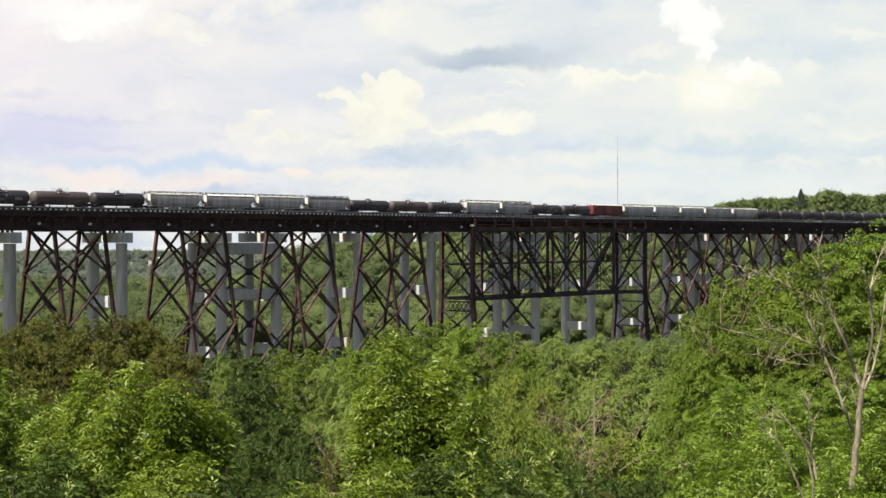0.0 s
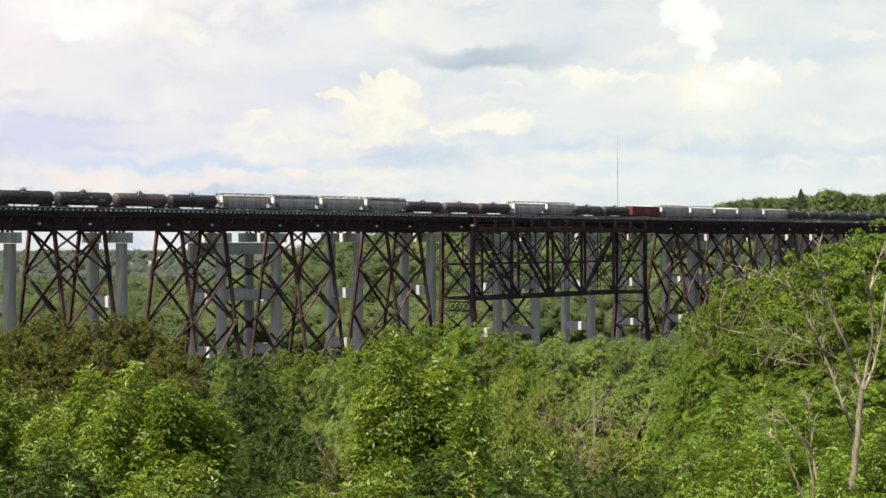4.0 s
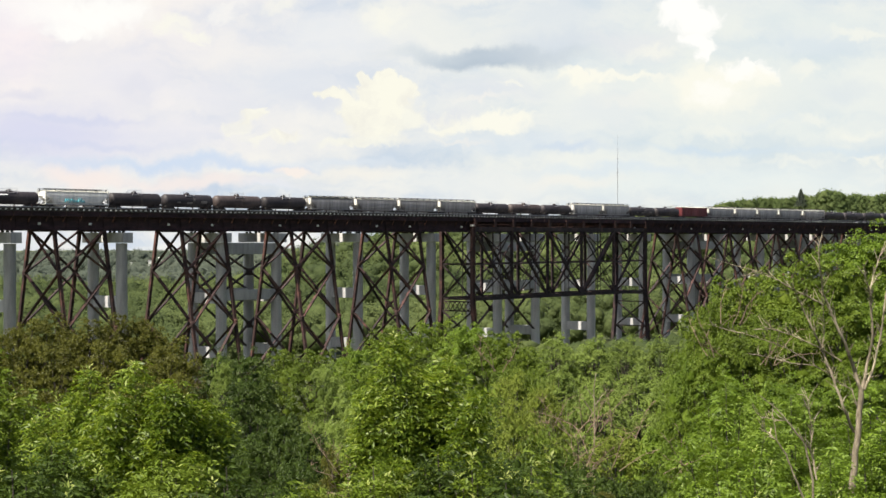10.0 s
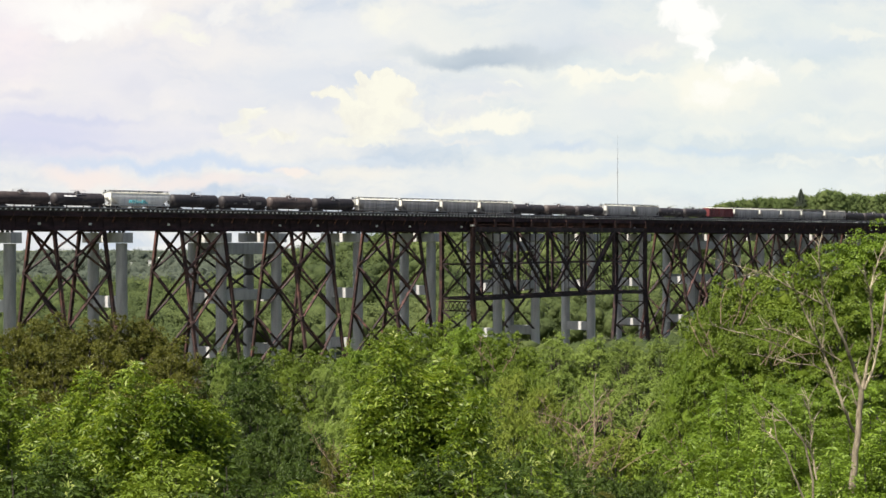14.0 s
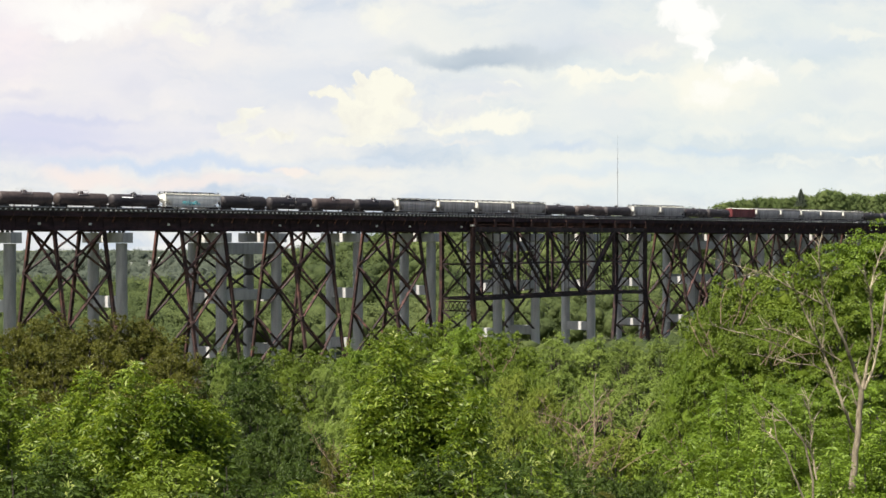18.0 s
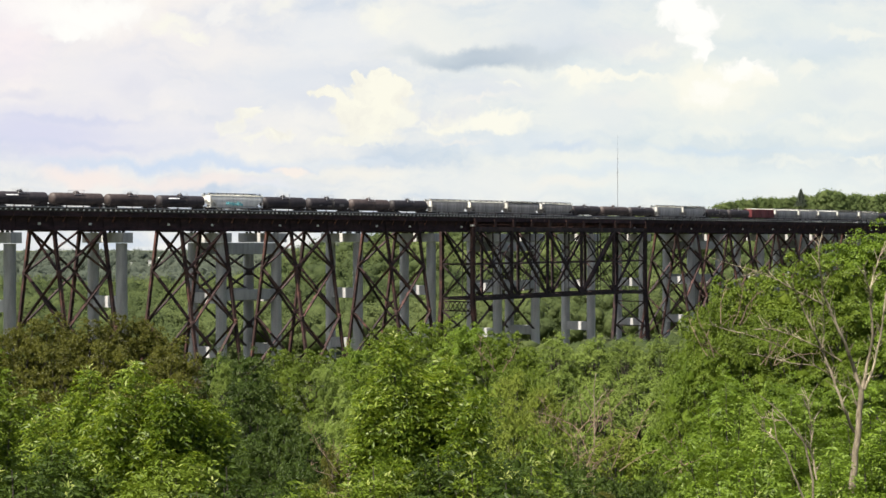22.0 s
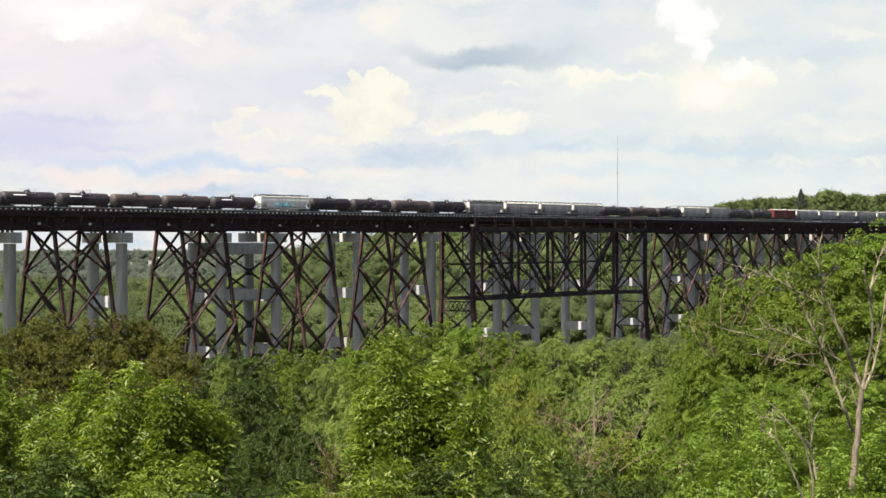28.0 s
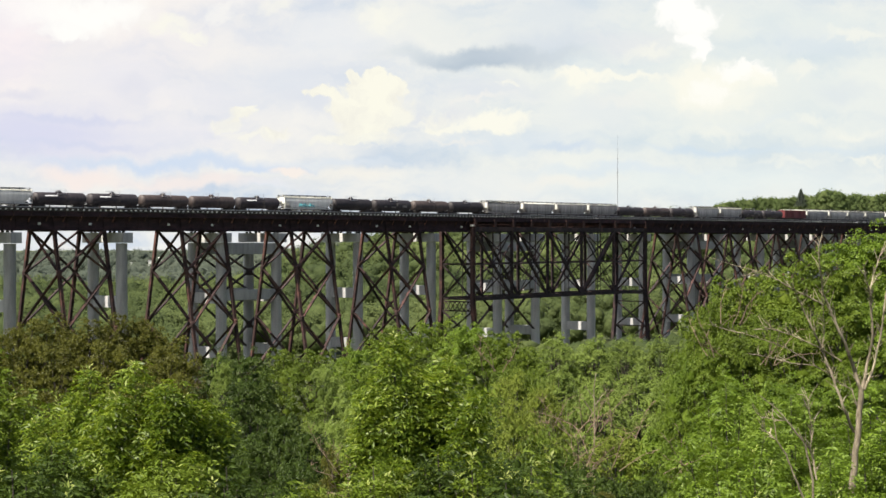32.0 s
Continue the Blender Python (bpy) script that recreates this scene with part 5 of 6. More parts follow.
# woods between the eye and the viaduct: direction, tip, distance, breadth
# several dark ones fill hollows, their leaf colour doing the work of shade
for row in (
        # olive crowns over the left
        ("olive", 40, 556, 135, 1.0), ("olive", 95, 544, 138, 1.1), ("olive", 165, 552, 135, 1.1), ("olive", 225, 544, 138, 1.05), ("olive", 268, 556, 138, 0.9), ("olive", 305, 586, 128, 0.9), ("olive", -15, 566, 125, 0.9), ("olive", 110, 588, 112, 0.9), ("olive", 200, 592, 112, 0.9), ("olive", 285, 618, 105, 0.8),
        ("dark", 385, 612, 150, 0.9), ("dark", 440, 612, 165, 0.95), ("mid", 500, 606, 175, 0.9), ("pale", 395, 618, 140, 0.5), ("dark", 440, 650, 118, 0.75), ("dark", 465, 735, 82, 0.6), ("dark", 860, 725, 85, 0.5), ("fine", 905, 640, 125, 0.7), ("fine", 965, 660, 100, 0.55), ("mid", 935, 640, 130, 0.5), ("dark", 400, 720, 85, 0.5),
        # the rounded middle canopy
        ("mid", 560, 606, 165, 0.9), ("bright", 625, 598, 170, 0.9), ("mid", 690, 566, 175, 0.95), ("mid", 760, 556, 180, 1.1), ("bright", 830, 556, 170, 1.05), ("mid", 890, 574, 165, 1.0), ("mid", 930, 600, 150, 0.8), 
        ("fan", 580, 636, 105, 0.55), ("mid", 650, 628, 115, 0.8), ("fan", 615, 700, 85, 0.42), ("dark", 540, 735, 72, 0.45), ("olive", 600, 780, 60, 0.42), ("fine", 560, 830, 48, 0.36), ("olive", 630, 850, 46, 0.34),
        # light feathery woods to the right of the middle
        ("pale", 985, 584, 230, 1.2), ("pale", 1050, 588, 230, 1.2), ("pale", 1110, 588, 225, 1.2), ("pale", 1170, 589, 220, 1.1), ("pale", 1230, 592, 200, 1.0),
        ("pale", 985, 640, 140, 0.9), ("pale", 1060, 655, 125, 0.9), ("pale", 1130, 640, 140, 0.9), ("pale", 1190, 650, 125, 0.9), ("fine", 1090, 740, 85, 0.7), ("bright", 1170, 735, 85, 0.65), ("fine", 1240, 720, 85, 0.6),
        # mostly dark leaves that paint in the shade of the hollows
        ("dark", 500, 705, 80, 0.5), ("dark", 520, 780, 55, 0.36), ("fine", 915, 690, 75, 0.5), ("dark", 900, 770, 45, 0.38), ("dark", 945, 790, 40, 0.3), ("dark", 990, 800, 48, 0.36), ("dark", 545, 830, 50, 0.4),
        # the tall mass on the spur
        ("mid", 1300, 470, 92, 0.72), ("mid", 1370, 452, 95, 0.8), ("mid", 1445, 430, 92, 0.85), ("bright", 1515, 402, 95, 0.9), ("bright", 1580, 385, 95, 0.9), ("mid", 1262, 510, 90, 0.42), ("mid", 1228, 545, 86, 0.42), ("bright", 1218, 600, 80, 0.4), ("mid", 1262, 575, 80, 0.45), ("mid", 1330, 540, 80, 0.55),
        ("mid", 1410, 530, 78, 0.6), ("mid", 1490, 505, 76, 0.6), ("bright", 1560, 510, 76, 0.6), ("bright", 1300, 640, 66, 0.5), ("bright", 1380, 650, 62, 0.5), ("bright", 1460, 660, 60, 0.5), ("bright", 1550, 650, 58, 0.5),
        ("bright", 1340, 760, 50, 0.4), ("bright", 1430, 770, 46, 0.4), ("bright", 1530, 770, 44, 0.4), ("bright", 1260, 800, 52, 0.4), ("dark", 1140, 815, 55, 0.36), ("olive", 1060, 850, 50, 0.36), ("mid", 955, 735, 70, 0.45), ("dark", 1020, 795, 56, 0.4), ("dark", 1085, 815, 54, 0.36),
        ("dark", 30, 690, 70, 0.55), ("mid", 150, 700, 66, 0.5)):
    plant(*row)

# the skyline of the ridge
SKYLINE = ((1266, 360), (1280, 356), (1300, 352), (1345, 347), (1400, 345), (1435, 342), (1500, 342), (1522, 339), (1540, 344), (1568, 339), (1610, 334))
rng = random.Random(8)
x = 1270.0
while x < 1600:
    y = along(SKYLINE, x)
    plant("ridge", round(x, 1), y + rng.uniform(0.5, 4.0), 1015 + rng.uniform(-15, 15), rng.uniform(0.9, 1.7))
    x += rng.uniform(9, 16)
for row in ((1456, 336, 1000, 1.7), (1470, 334, 1002, 1.8), (1482, 338, 1000, 1.5)):
    plant("ridge", *row)


def build_conifer(px, py, dist, height):
    """A dark conical tree: whorls of drooping boughs that shorten towards the tip."""
    rng = np.random.default_rng(5)
    bx, tip = (px - 784) / 3100 * dist, EYE_Z + (420 - py) / 3100 * dist
    ob = thing("conifer", pose(bx, dist, tip - height), "dark conical spruce standing above the ridge woods", "tree")
    bm = bmesh.new()
    tube(bm, [(0, 0, -8), (0, 0, height * 0.5), (0, 0, height)], [0.35, 0.22, 0.04], 8)
    part("trunk", bm, BARK, ob)
    cs, ns, ax = [], [], []
    for i in range(150):
        t = (i + rng.random()) / 150
        a = i * 2.399
        reach = height * 0.46 * (1 - t) ** 0.9 * rng.uniform(0.8, 1.1) + 0.15
        out = np.array((math.cos(a), math.sin(a), 0.0))
        u = rng.uniform(0.05, 1.0, 60)[:, None]
        cs.append(np.array((0, 0, height * t)) + out * reach * u + np.array((0, 0, -0.35)) * reach * u ** 1.5 + rng.normal(size=(60, 3)) * 0.16)
        ns.append(unit(np.array((0, 0, 0.8)) + out * 0.4 + rng.normal(size=(60, 3)) * 0.3))
        ax.append(out + rng.normal(size=(60, 3)) * 0.5)
    c, n, axes = np.concatenate(cs), np.concatenate(ns), np.concatenate(ax)
    ln = rng.uniform(0.35, 0.6, len(c))
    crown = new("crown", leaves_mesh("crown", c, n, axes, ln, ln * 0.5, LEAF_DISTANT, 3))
    crown.parent = ob


build_conifer(1417.5, 335, 1000, 9.0)


def build_sprays(name, seed, label, px, py, dist, half_w, depth, shoots, mat, spires=(), leaflet=0.084):
    """A near tree of upright plumes of shoots with pinnate leaves; several leaders of uneven height."""
    rng = np.random.default_rng(seed)
    x, tip = (px - 784) / 3100 * dist, EYE_Z + (420 - py) / 3100 * dist
    g = ground_z(x, dist)
    h = tip - g
    ob = thing(name, pose(x, dist, g - 0.1), label, "tree", "leafy trees on the near slope")
    cs, ns, ax, ls = [], [], [], []
    bm = bmesh.new()
    r0 = 0.018 * h
    tube(bm, [(0, 0, -0.4), (0.05, 0.02, h * 0.25), (-0.04, 0.03, h * 0.5), (0, 0, h * 0.7)], [r0 * 1.2, r0, r0 * 0.7, r0 * 0.3], 8)
    leaders = [(0.0, 0.0, 0.0, 0.8)]
    for qx, drop in spires:
        leaders.append((qx, rng.uniform(-0.6, 0.25) * half_w, drop, rng.uniform(0.6, 0.95)))
    for i in range(0 if spires else 9):
        a = i * 2.399 + rng.uniform(-0.4, 0.4)
        q = half_w * math.sqrt((i + 0.7) / 9) * rng.uniform(0.8, 1.15)
        leaders.append((math.cos(a) * q, math.sin(a) * q, depth * (0.10 + 0.34 * (q / half_w) ** 1.3) * rng.uniform(0.5, 1.4), rng.uniform(0.75, 1.15)))
    per = int(shoots * 0.74) // len(leaders)
    shoot_tips = []
    for lx, ly, drop, size in leaders:
        top = h - drop
        foot = Vector((lx * 0.15, ly * 0.15, max(h - depth * 1.3, h * 0.2)))
        tube(bm, [foot, foot.lerp(Vector((lx, ly, top)), 0.55) + Vector((0.04, 0.03, -0.06)), Vector((lx, ly, top - 0.1))], [0.035, 0.022, 0.006], 5, cap=False)
        lean = rng.normal(size=2) * 0.10
        if rng.random() < (0.75 if spires else 0.3):
            shoot_tips.append((lx, ly, top))
        for i in range(per):
            t = ((i + rng.random()) / per)
            z = top - (depth - drop) * t
            env = half_w * size * (0.03 + 0.46 * t ** (0.95 if spires else 0.6)) * (1 + 0.5 * noise.noise((t * 4, seed, lx * 5)))
            a = i * 2.399 + rng.uniform(-0.5, 0.5)
            rr = env * math.sqrt(rng.uniform(0.08, 1.0))
            end = np.array((lx * (1 - 0.35 * t) + lean[0] * t + math.cos(a) * rr, ly * (1 - 0.35 * t) + lean[1] * t + math.sin(a) * rr, z))
            out = np.array((math.cos(a), math.sin(a), 0.0))
            for j in range(rng.integers(7, 12)):
                b = a + rng.normal() * 1.1
                d = unit((np.array((math.cos(b), math.sin(b), rng.uniform(-0.1, 0.6))) + rng.normal(size=3) * 0.2)[None])[0]
                rach = leaflet * rng.uniform(2.4, 3.8)
                side = unit(np.cross(d, (0, 0, 1.0))[None] + 1e-6)[0]
                root = end + rng.normal(size=3) * leaflet * 0.8
                face = np.array((0, 0, 0.7)) + out * 0.45 + rng.normal(size=3) * 0.5
                for q in range(7):
                    u = (q // 2 + 1) / 4 if q < 6 else 1.15
                    sgn = (1 if q % 2 else -1) if q < 6 else 0
                    p = root + d * rach * u + side * sgn * leaflet * 0.5 + np.array((0, 0, -0.6 * u * u * rach))
                    cs.append(p)
                    ax.append(d * (0.6 if sgn else 1) + side * sgn * 0.9 + np.array((0, 0, -0.45)))
                    ns.append(face + rng.normal(size=3) * 0.25)
                    ls.append(leaflet * rng.uniform(0.85, 1.5))
    part("trunk", bm, BARK, ob, "slim grey-brown stem and shoots")
    c = np.array(cs)
    ln = np.array(ls)
    crown = new("crown", leaves_mesh("crown", c, unit(np.array(ns)), np.array(ax), ln, ln * 0.27, mat))
    crown.parent = ob
    # pale new leaves stand up round the tip of most shoots
    cs, ns, ax = [], [], []
    for lx, ly, top in shoot_tips:
        for j in range(rng.integers(7, 15)):
            a = j * 2.399
            d = np.array((math.cos(a), math.sin(a), rng.uniform(0.2, 1.3)))
            cs.append(np.array((lx, ly, top + rng.uniform(-0.16, 0.05))) + d * 0.05)
            ax.append(d)
            ns.append(np.array((-math.cos(a) * 0.6, -math.sin(a) * 0.6 - 0.4, 0.8)) + rng.normal(size=3) * 0.2)
    if not cs:
        return ob
    ln = rng.uniform(0.06, 0.12, len(cs))
    tip_leaves = new("young_leaves", leaves_mesh("young_leaves", np.array(cs), unit(np.array(ns)), np.array(ax), ln, ln * 0.3, LEAF_YOUNG))
    tip_leaves.parent = ob
    tagged(tip_leaves, "pale yellow-green new leaves at the shoot tips")
    return ob


NEAR_LABEL = "bright green leafy tree with long pinnate leaves on the slope"
# across-position and drop of the leaders, in metres from the tallest one
MIDDLE = ((0.84, 0.36), (0.36, 0.56), (-0.35, 0.80), (1.28, 0.78), (1.12, 1.25), (-0.25, 1.28), (0.62, 0.95), (0.2, 1.1), (0.95, 1.75), (0.1, 1.8))
LEFT = ((0.54, 0.27), (0.78, 0.50), (1.0, 0.58), (1.22, 0.80), (0.27, 0.48), (-0.2, 0.50), (-0.5, 0.75), (0.6, 1.0), (0.15, 1.1), (0.95, 1.3))
LEFT_BACK = ((-0.26, 0.42), (-0.54, 0.50), (0.30, 0.33), (-0.9, 0.85), (0.1, 0.75), (-0.6, 1.1), (0.3, 1.2), (-0.1, 1.5))
# LEAF_DARK saplings give the shaded foot of the slope by colour
for seed, px, py, dist, hw, depth, shoots, mat, spires in (
        (31, 697, 588, 26, 1.0, 2.3, 860, LEAF_NEAR, MIDDLE), (32, 238, 634, 26, 1.05, 2.4, 820, LEAF_NEAR, LEFT), (33, 158, 646, 28, 1.0, 2.6, 620, LEAF_NEAR, LEFT_BACK),
        (34, 90, 765, 25, 0.7, 1.6, 220, LEAF_DARK, ()), (49, 285, 790, 25, 0.8, 1.4, 220, LEAF_MID, ()), (35, -25, 612, 30, 0.8, 3.0, 380, LEAF_MID, ()), (36, 660, 800, 24, 0.5, 1.4, 110, LEAF_MID, ()),
        (37, 940, 800, 24, 0.3, 1.2, 50, LEAF_MID, ()), (38, 400, 800, 24, 0.6, 1.6, 130, LEAF_DARK, ()), (39, 20, 800, 20, 0.6, 1.4, 130, LEAF_DARK, ()),
        (40, 1540, 680, 33, 0.9, 3.0, 340, LEAF_BRIGHT, ()), (41, 1400, 680, 36, 1.1, 3.2, 400, LEAF_BRIGHT, ()), (42, 975, 800, 26, 0.8, 1.8, 240, LEAF_DARK, ()), (43, 530, 850, 22, 0.5, 1.2, 90, LEAF_MID, ()),
        (44, 1285, 660, 34, 1.1, 3.4, 400, LEAF_BRIGHT, ()), (45, 1470, 790, 27, 0.8, 2.0, 240, LEAF_BRIGHT, ()), (46, 835, 800, 23, 0.35, 1.4, 70, LEAF_MID, ()),
        (50, 1335, 790, 28, 0.8, 2.0, 240, LEAF_BRIGHT, ()),
        (47, 775, 775, 23.5, 0.5, 1.4, 170, LEAF_DARK, ()), (48, 895, 820, 22, 0.6, 1.2, 170, LEAF_DARK, ())):
    build_sprays("slope_tree", seed, NEAR_LABEL if mat in (LEAF_NEAR, LEAF_BRIGHT) else "green leafy sapling with pinnate leaves on the slope", px, py, dist, hw, depth, shoots, mat, spires)


# the bare dead trees
def dead_tree(px, dist, base_py, branches, label, r_scale=1.0):
    """Branches as rows of bearings (px, py, thickness px) in the upright plane through the trunk."""
    def at(qx, qy, dy=0.0):
        d = dist + dy
        return Vector(((qx - 784) / 3100 * d, dy, EYE_Z + (420 - qy) / 3100 * d))
    x0 = (px - 784) / 3100 * dist
    g = ground_z(x0, dist)
    ob = thing("dead_tree", pose(x0, dist, g), label, "tree", "bare dead trees")
    rng = random.Random(int(px))
    for i, br in enumerate(branches):
        pts, rad = [], []
        dy = 0.0
        for k, (qx, qy, w) in enumerate(br):
            p = at(qx, qy, dy)
            pts.append(p - Vector((x0, 0, g)))
            rad.append(max(w / 3100 * dist / 2 * r_scale * (0.85 if i == 0 else 0.8), 0.004))
            dy += rng.uniform(-0.25, 0.25) if i else 0.0
        if i == 0:
            first = Vector((0.1, 0, -0.3))
            pts.insert(0, first)
            rad.insert(0, rad[0] * 1.3)
        bm = bmesh.new()
        fine_p, fine_r = [], []
        for (a, ra), (b, rb) in zip(zip(pts, rad), zip(pts[1:], rad[1:])):
            for t in (0.0, 0.34, 0.67):
                j = Vector((rng.uniform(-1, 1), rng.uniform(-1, 1), rng.uniform(-1, 1))) * (ra * 0.45)
                fine_p.append(a.lerp(b, t) + (j if t else Vector()))
                fine_r.append(ra + (rb - ra) * t)
        fine_p.append(pts[-1])
        fine_r.append(rad[-1])
        tube(bm, fine_p, fine_r, 8)
        limb = part("trunk" if i == 0 else "branch", bm, DEAD_WOOD, ob)
        if i:
            bm = bmesh.new()
            for k in range(len(fine_p) - 1):
                for q in range(2):
                    a = fine_p[k].lerp(fine_p[k + 1], rng.random())
                    d = (fine_p[k + 1] - fine_p[k]).normalized()
                    side = Vector((rng.uniform(-1, 1), rng.uniform(-1, 1), rng.uniform(-0.2, 1.0)))
                    ln = rng.uniform(0.08, 0.3)
                    m = a + (d * 0.6 + side * 0.6) * ln * 0.5
                    e = m + (d * 0.4 + side * 0.7 + Vector((0, 0, rng.uniform(-0.2, 0.4)))) * ln * 0.6
                    tube(bm, [a, m, e], [min(fine_r[k] * 0.4, 0.012), 0.006, 0.003], 4, cap=False)
            tagged(part("twig_spray", bm, DEAD_WOOD, limb, "fine bare twigs"), kind="stuff")
    return ob


dead_tree(1508, 30, 882, (
    ((1507, 882, 21), (1514, 800, 18), (1521, 730, 17), (1524, 690, 16)),
    ((1524, 690, 12), (1512, 655, 11), (1500, 620, 9), (1487, 590, 8), (1470, 550, 7), (1457, 520, 5), (1452, 480, 4), (1449, 440, 3), (1452, 425, 2)),
    ((1526, 690, 10), (1540, 625, 8), (1545, 590, 7), (1541, 540, 6), (1541, 510, 5), (1545, 490, 4), (1555, 460, 3), (1562, 440, 2)),
    ((1530, 690, 8), (1545, 655, 7), (1558, 600, 6), (1565, 545, 5), (1575, 480, 3)),
    ((1512, 765, 9), (1492, 720, 8), (1475, 670, 7), (1458, 625, 6), (1440, 585, 5), (1420, 545, 4), (1405, 510, 3)),
    ((1458, 540, 4), (1430, 525, 4), (1405, 513, 4), (1375, 495, 3), (1350, 483, 3), (1300, 470, 2), (1253, 455, 1)),
    ((1350, 484, 2), (1325, 488, 2), (1318, 489, 1)),
    ((1490, 640, 4), (1450, 615, 3), (1400, 593, 3), (1370, 583, 3), (1353, 583, 2)),
    ((1430, 640, 3), (1390, 615, 2), (1355, 603, 2), (1315, 590, 2), (1290, 585, 2), (1255, 575, 1)),
    ((1475, 665, 3), (1440, 647, 3), (1400, 643, 3), (1370, 635, 2), (1335, 627, 2)),
    ((1455, 620, 3), (1459, 590, 3), (1457, 545, 2), (1453, 510, 2)),
    ((1541, 530, 3), (1534, 495, 2), (1530, 470, 1)),
    ((1518, 722, 4), (1508, 690, 3), (1490, 680, 3), (1475, 668, 2)),
), "bare grey-brown dead tree with forked branches above the shrubs", 0.74)
dead_tree(1438, 26, 882, (
    ((1439, 850, 7), (1425, 785, 6), (1405, 760, 5), (1385, 735, 4), (1370, 720, 3), (1345, 700, 2)),
    ((1446, 850, 6), (1437, 800, 5), (1422, 780, 4)),
    ((1435, 795, 3), (1438, 765, 3), (1432, 720, 2), (1428, 700, 1)),
    ((1395, 745, 3), (1370, 743, 2), (1345, 738, 1)),
), "small bare dead sapling with bleached twigs", 0.7)
dead_tree(1424, 26, 882, (
    ((1426, 890, 6), (1415, 865, 6), (1403, 835, 5), (1392, 805, 5), (1375, 780, 4), (1372, 755, 3), (1366, 735, 2)),
    ((1375, 780, 3), (1362, 768, 2), (1345, 758, 1)),
), "slim bleached dead stem beside the dead sapling", 0.7)


dead_tree(1052, 105, 800, (
    ((1052, 800, 5), (1053, 740, 4), (1051, 690, 3), (1055, 660, 2)),
    ((1052, 720, 3), (1066, 700, 2), (1075, 690, 1)),
    ((1052, 735, 3), (1036, 712, 2), (1030, 705, 1)),
    ((1052, 705, 2), (1040, 690, 2), (1034, 684, 1)),
), "spindly brown dead sapling among the green crowns", 0.7)


def build_brush(px, py, dist, spread, count, label):
    """A tangle of dry forked stems that lean out of the leaves."""
    rng = random.Random(int(px * 7 + py))
    bx, bz = (px - 784) / 3100 * dist, EYE_Z + (420 - py) / 3100 * dist
    ob = thing("dry_brush", pose(bx, dist, bz), label, "brush", "dry brush among the trees")
    for k in range(count):
        bm = bmesh.new()
        lean = Vector((rng.uniform(-0.8, 0.8), rng.uniform(-0.9, 0.1), rng.uniform(0.5, 1.0))).normalized()
        a = Vector((rng.uniform(-0.5, 0.5) * spread, rng.uniform(-0.4, 0.4) * spread, -0.9 * spread))
        pts = [a]
        for i in range(4):
            lean = (lean + Vector((rng.uniform(-0.3, 0.3), rng.uniform(-0.3, 0.3), rng.uniform(-0.25, 0.1)))).normalized()
            pts.append(pts[-1] + lean * spread * rng.uniform(0.3, 0.5))
        r = dist / 3100 * 0.9
        tube(bm, pts, [r, r * 0.85, r * 0.7, r * 0.5, r * 0.25], 5)
        for p, q in zip(pts[1:], pts[2:]):
            for _ in range(3):
                side = Vector((rng.uniform(-1, 1), rng.uniform(-1, 0.3), rng.uniform(-0.1, 0.9))).normalized()
                m = p.lerp(q, rng.random())
                e = m + ((q - p).normalized() * 0.4 + side) * spread * rng.uniform(0.12, 0.3)
                tube(bm, [m, m.lerp(e, 0.5) + Vector((0, 0, 0.02 * spread)), e], [r * 0.5, r * 0.4, r * 0.2], 4, cap=False)
        part("stem", bm, DRY_STEM, ob)


for px, py, dist, spread, count in ((1055, 715, 84, 1.5, 7), (990, 725, 80, 1.4, 6), (1020, 775, 62, 1.2, 7), (1075, 780, 62, 1.2, 5), (1110, 735, 82, 1.2, 4), (1205, 790, 58, 1.1, 6), (615, 790, 52, 1.0, 6), (640, 845, 42, 0.9, 7), (870, 615, 120, 1.8, 4), (1000, 840, 50, 0.9, 5), (1300, 530, 74, 1.2, 5), (1360, 600, 60, 1.0, 4), (1260, 590, 74, 1.1, 4)):
    build_brush(px, py, dist, spread, count, "dry pinkish-brown twigs tangled among green leaves")

# ---- the woods behind the bridges ----
def build_far_woods():
    rng = np.random.default_rng(77)
    trees = []
    y = 430.0
    while y < 3000:
        step = 9.5 if y < 800 else min(9.5 + (y - 800) * 0.008, 19)
        half = 0.275 * y + 25
        x = -half
        while x < half:
            tx, ty = x + rng.uniform(-0.45, 0.45) * step, y + rng.uniform(-0.45, 0.45) * step
            ly = -(tx + 86.8) * math.sin(radians(53)) + (ty - 367.86) * math.cos(radians(53))
            hidden = ty > 1330 and tx / ty > -0.09 or ty > 1750 and ty < 2330 and any(abs(tx / ty - (q - 784) / 3100) < w for q, w in ((266, 0.0035), (283, 0.002), (232, 0.0025)))
            # keep the strip under the two bridges clear
            if not hidden and not -16 < ly < 40:
                hgt = rng.choice((9.0, 12.0, 14.0, 17.0)) * rng.uniform(0.9, 1.1) if ly > 0 else rng.uniform(7, 10)
                trees.append((tx, ty, ground_z(tx, ty), hgt, min(step, 11) * rng.uniform(0.42, 0.85)))
            x += step
        y += step
    near = [q for q in trees if q[1] < 1150]
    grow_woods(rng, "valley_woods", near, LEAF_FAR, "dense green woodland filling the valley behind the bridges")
    # the leaf colour of the farther part carries the haze
    grow_woods(rng, "distant_woods", [q for q in trees if q[1] >= 1150], LEAF_DISTANT, "woods on the distant hills, haze put into their dull blue-green")


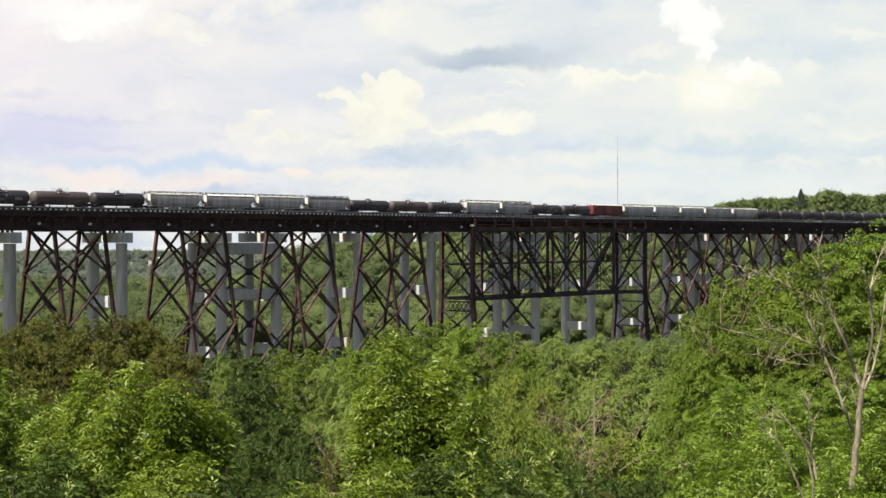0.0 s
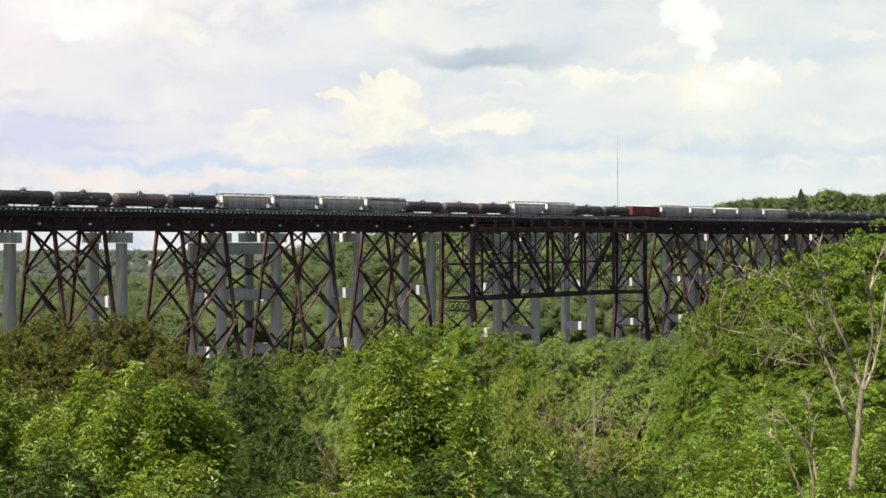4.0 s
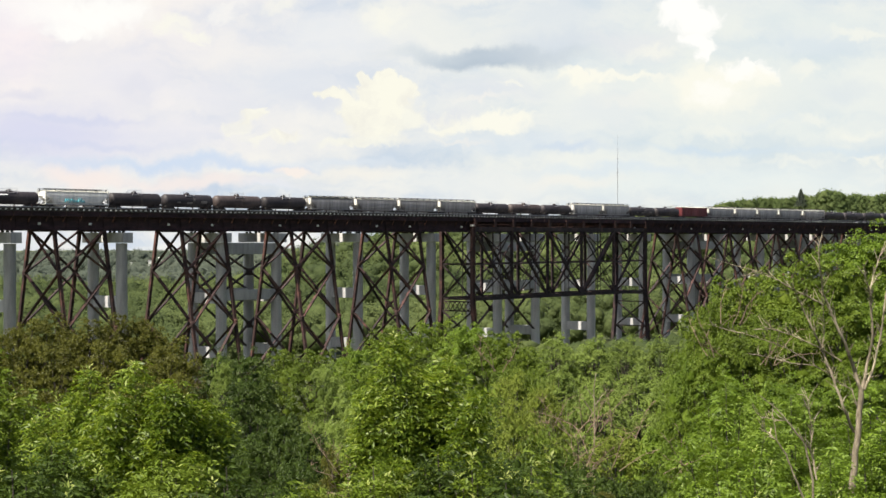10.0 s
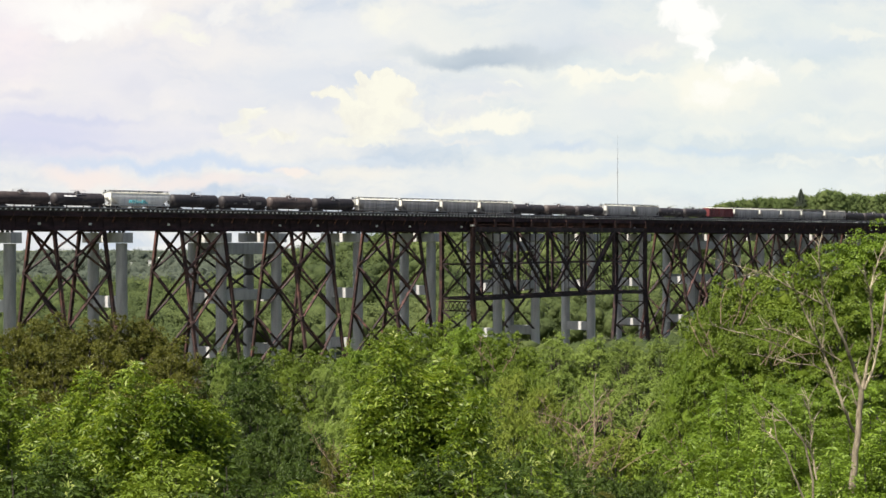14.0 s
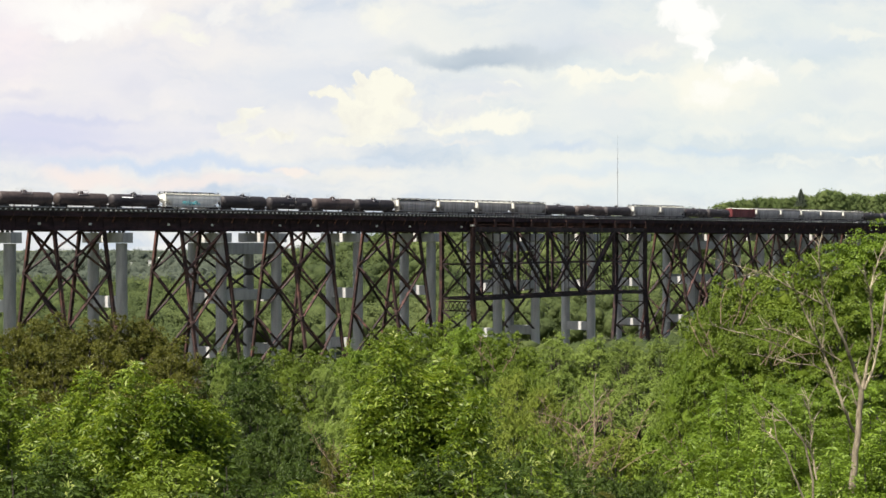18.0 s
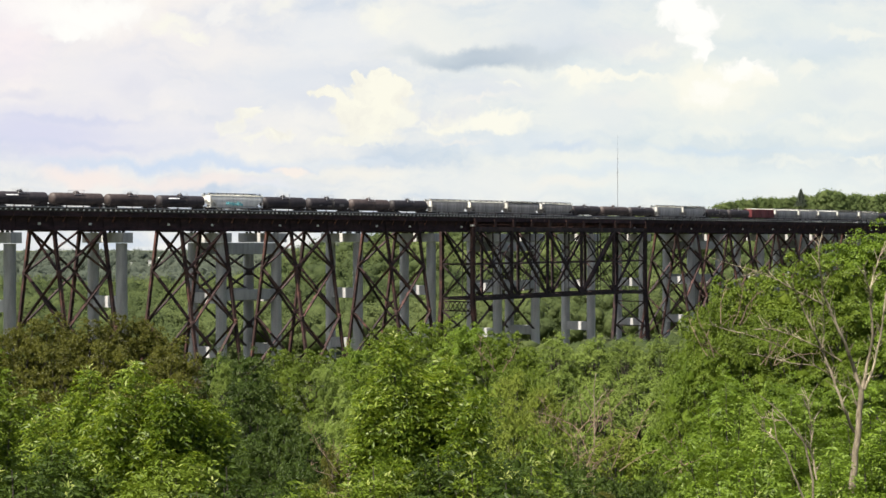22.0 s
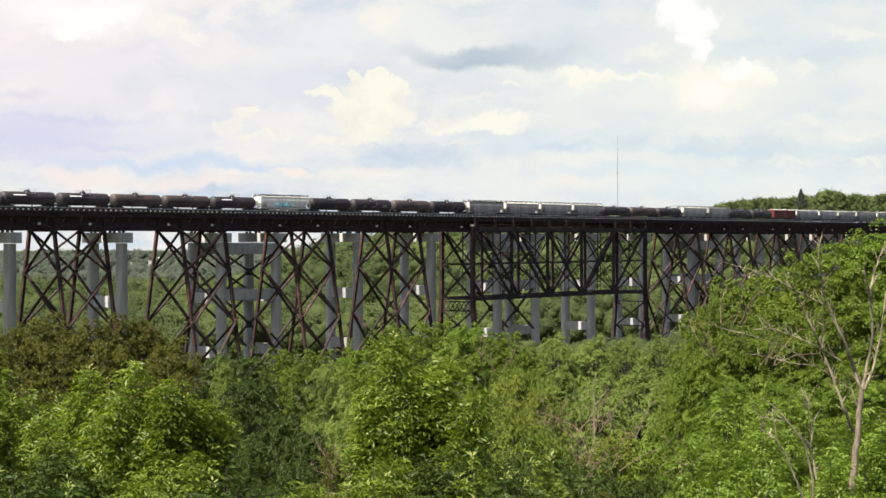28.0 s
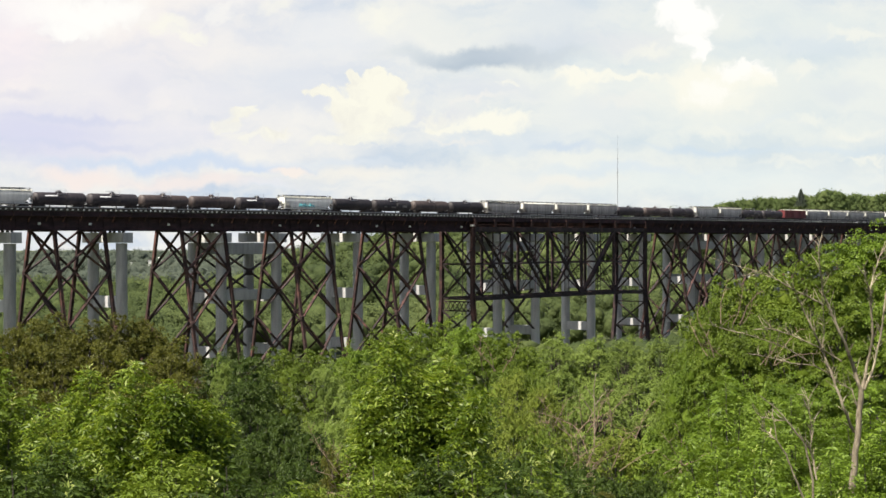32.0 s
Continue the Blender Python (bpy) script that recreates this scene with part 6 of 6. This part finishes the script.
def grow_woods(rng, name, trees, mat, label):
    cs, ns, ls = [], [], []
    for tx, ty, tz, h, r in trees:
        k = 340 if ty < 700 else 240 if ty < 900 else 130
        td = unit(rng.normal(size=(9, 3)) + np.array((-0.1, -0.45, 0.35)))
        pick = rng.integers(0, 9, k)
        d = td[pick] * rng.normal(0.92, 0.12, (9, 1))[pick] + rng.normal(size=(k, 3)) * 0.17
        cs.append(np.array((tx, ty, tz + h * 0.62)) + d * np.array((r, r, h * 0.38)))
        ns.append(unit(unit(d) * 0.8 + np.array((-0.1, -0.2, 0.4)) + rng.normal(size=(k, 3)) * 0.16))
        ls.append(np.sqrt(r * h / k) * 1.3 * rng.uniform(0.6, 1.3, k))
    c, n, ln = np.concatenate(cs), np.concatenate(ns), np.concatenate(ls)
    me = leaves_mesh(name, c, n, rng.normal(size=c.shape), ln, ln * 0.75, mat, 3)
    core = [(tx, ty, tz + h * 0.64, r) for tx, ty, tz, h, r in trees]
    add_core(me, *lump_core(rng, core, 0.62, 1, 0.95))
    tagged(new(name, me), label, "woods", kind="stuff")


build_far_woods()


# ---- small distant things ----
def build_mast():
    dist = 2600.0
    x = (1093 - 784) / 3100 * dist
    g = ground_z(x, dist)
    top = EYE_Z + (420 - 240) / 3100 * dist
    ob = thing("radio_mast", pose(x, dist, g), "thin grey lattice radio mast on the skyline", "mast")
    bm = bmesh.new()
    h = top - g
    for k in range(3):
        a = k * math.tau / 3
        beam(bm, (math.cos(a) * 0.5, math.sin(a) * 0.5, 0), (math.cos(a) * 0.5, math.sin(a) * 0.5, h * 0.8), 0.13, 0.13)
    for i in range(60):
        z = h * 0.8 * i / 60
        a, b = i * math.tau / 3, (i + 1) * math.tau / 3
        beam(bm, (math.cos(a) * 0.5, math.sin(a) * 0.5, z), (math.cos(b) * 0.5, math.sin(b) * 0.5, z + h * 0.8 / 60), 0.06, 0.06)
    part("lattice", bm, WEATHERING, ob)
    bm = bmesh.new()
    tube(bm, [(0, 0, h * 0.8), (0, 0, h)], [0.2, 0.1], 6)
    part("antenna", bm, TRUCK, ob)
    for f in (0.55, 0.68, 0.8):
        bm = bmesh.new()
        box(bm, -0.7, 0.7, -0.4, 0.4, h * f, h * f + 0.7)
        part("beacon", bm, TRUCK, ob)


build_mast()


def build_farm(px, py, dist, width, roof_mat, label):
    x, z = (px - 784) / 3100 * dist, EYE_Z + (420 - py) / 3100 * dist
    ob = thing("farm_building", pose(x, dist, z, 0, 0, 20), label, "building", "farm buildings in the valley")
    hw, hh = width / 2, width * 0.28
    bm = bmesh.new()
    box(bm, -hw, hw, -hw * 0.6, hw * 0.6, -8, hh)
    part("wall", bm, SILO, ob)
    bm = bmesh.new()
    v = [bm.verts.new(c) for c in ((-hw - 0.3, -hw * 0.66, hh), (hw + 0.3, -hw * 0.66, hh), (hw + 0.3, 0, hh * 1.7), (-hw - 0.3, 0, hh * 1.7), (-hw - 0.3, hw * 0.66, hh), (hw + 0.3, hw * 0.66, hh))]
    for f in ((0, 1, 2, 3), (3, 2, 5, 4), (0, 3, 4), (1, 5, 2)):
        bm.faces.new([v[k] for k in f])
    part("roof", bm, roof_mat, ob)
    for k in (-0.5, 0.5):
        bm = bmesh.new()
        box(bm, k * hw - 0.7, k * hw + 0.7, -hw * 0.6 - 0.08, -hw * 0.6 - 0.01, hh * 0.25, hh * 0.7)
        part("window", bm, TRUCK, ob, "small dark window")


build_farm(266, 463, 2330, 5.0, TIE, "low pale farmhouse among far trees")
build_farm(283, 458, 2350, 4.0, ROOF_PAINT, "small white shed among far trees")
build_farm(232, 463, 2340, 3.5, TIE, "low pale shed among far trees")


def motions():
    walk(sky_backdrop, [(0.0, pose(6.0, SKY_Y, EYE_Z)), (32.0, pose(-6.5, SKY_Y, EYE_Z))])
    walk(cloud, [(0.0, pose(20.0, SKY_Y - 60, EYE_Z)), (32.0, pose(-20.0, SKY_Y - 60, EYE_Z + 8))])
    for ob, mid, stretch in train:
        walk(ob, [(t, on_rail_bridge(mid + travel(t), TRACK_Y, RAIL_Z)) for t in range(33)])


motions()
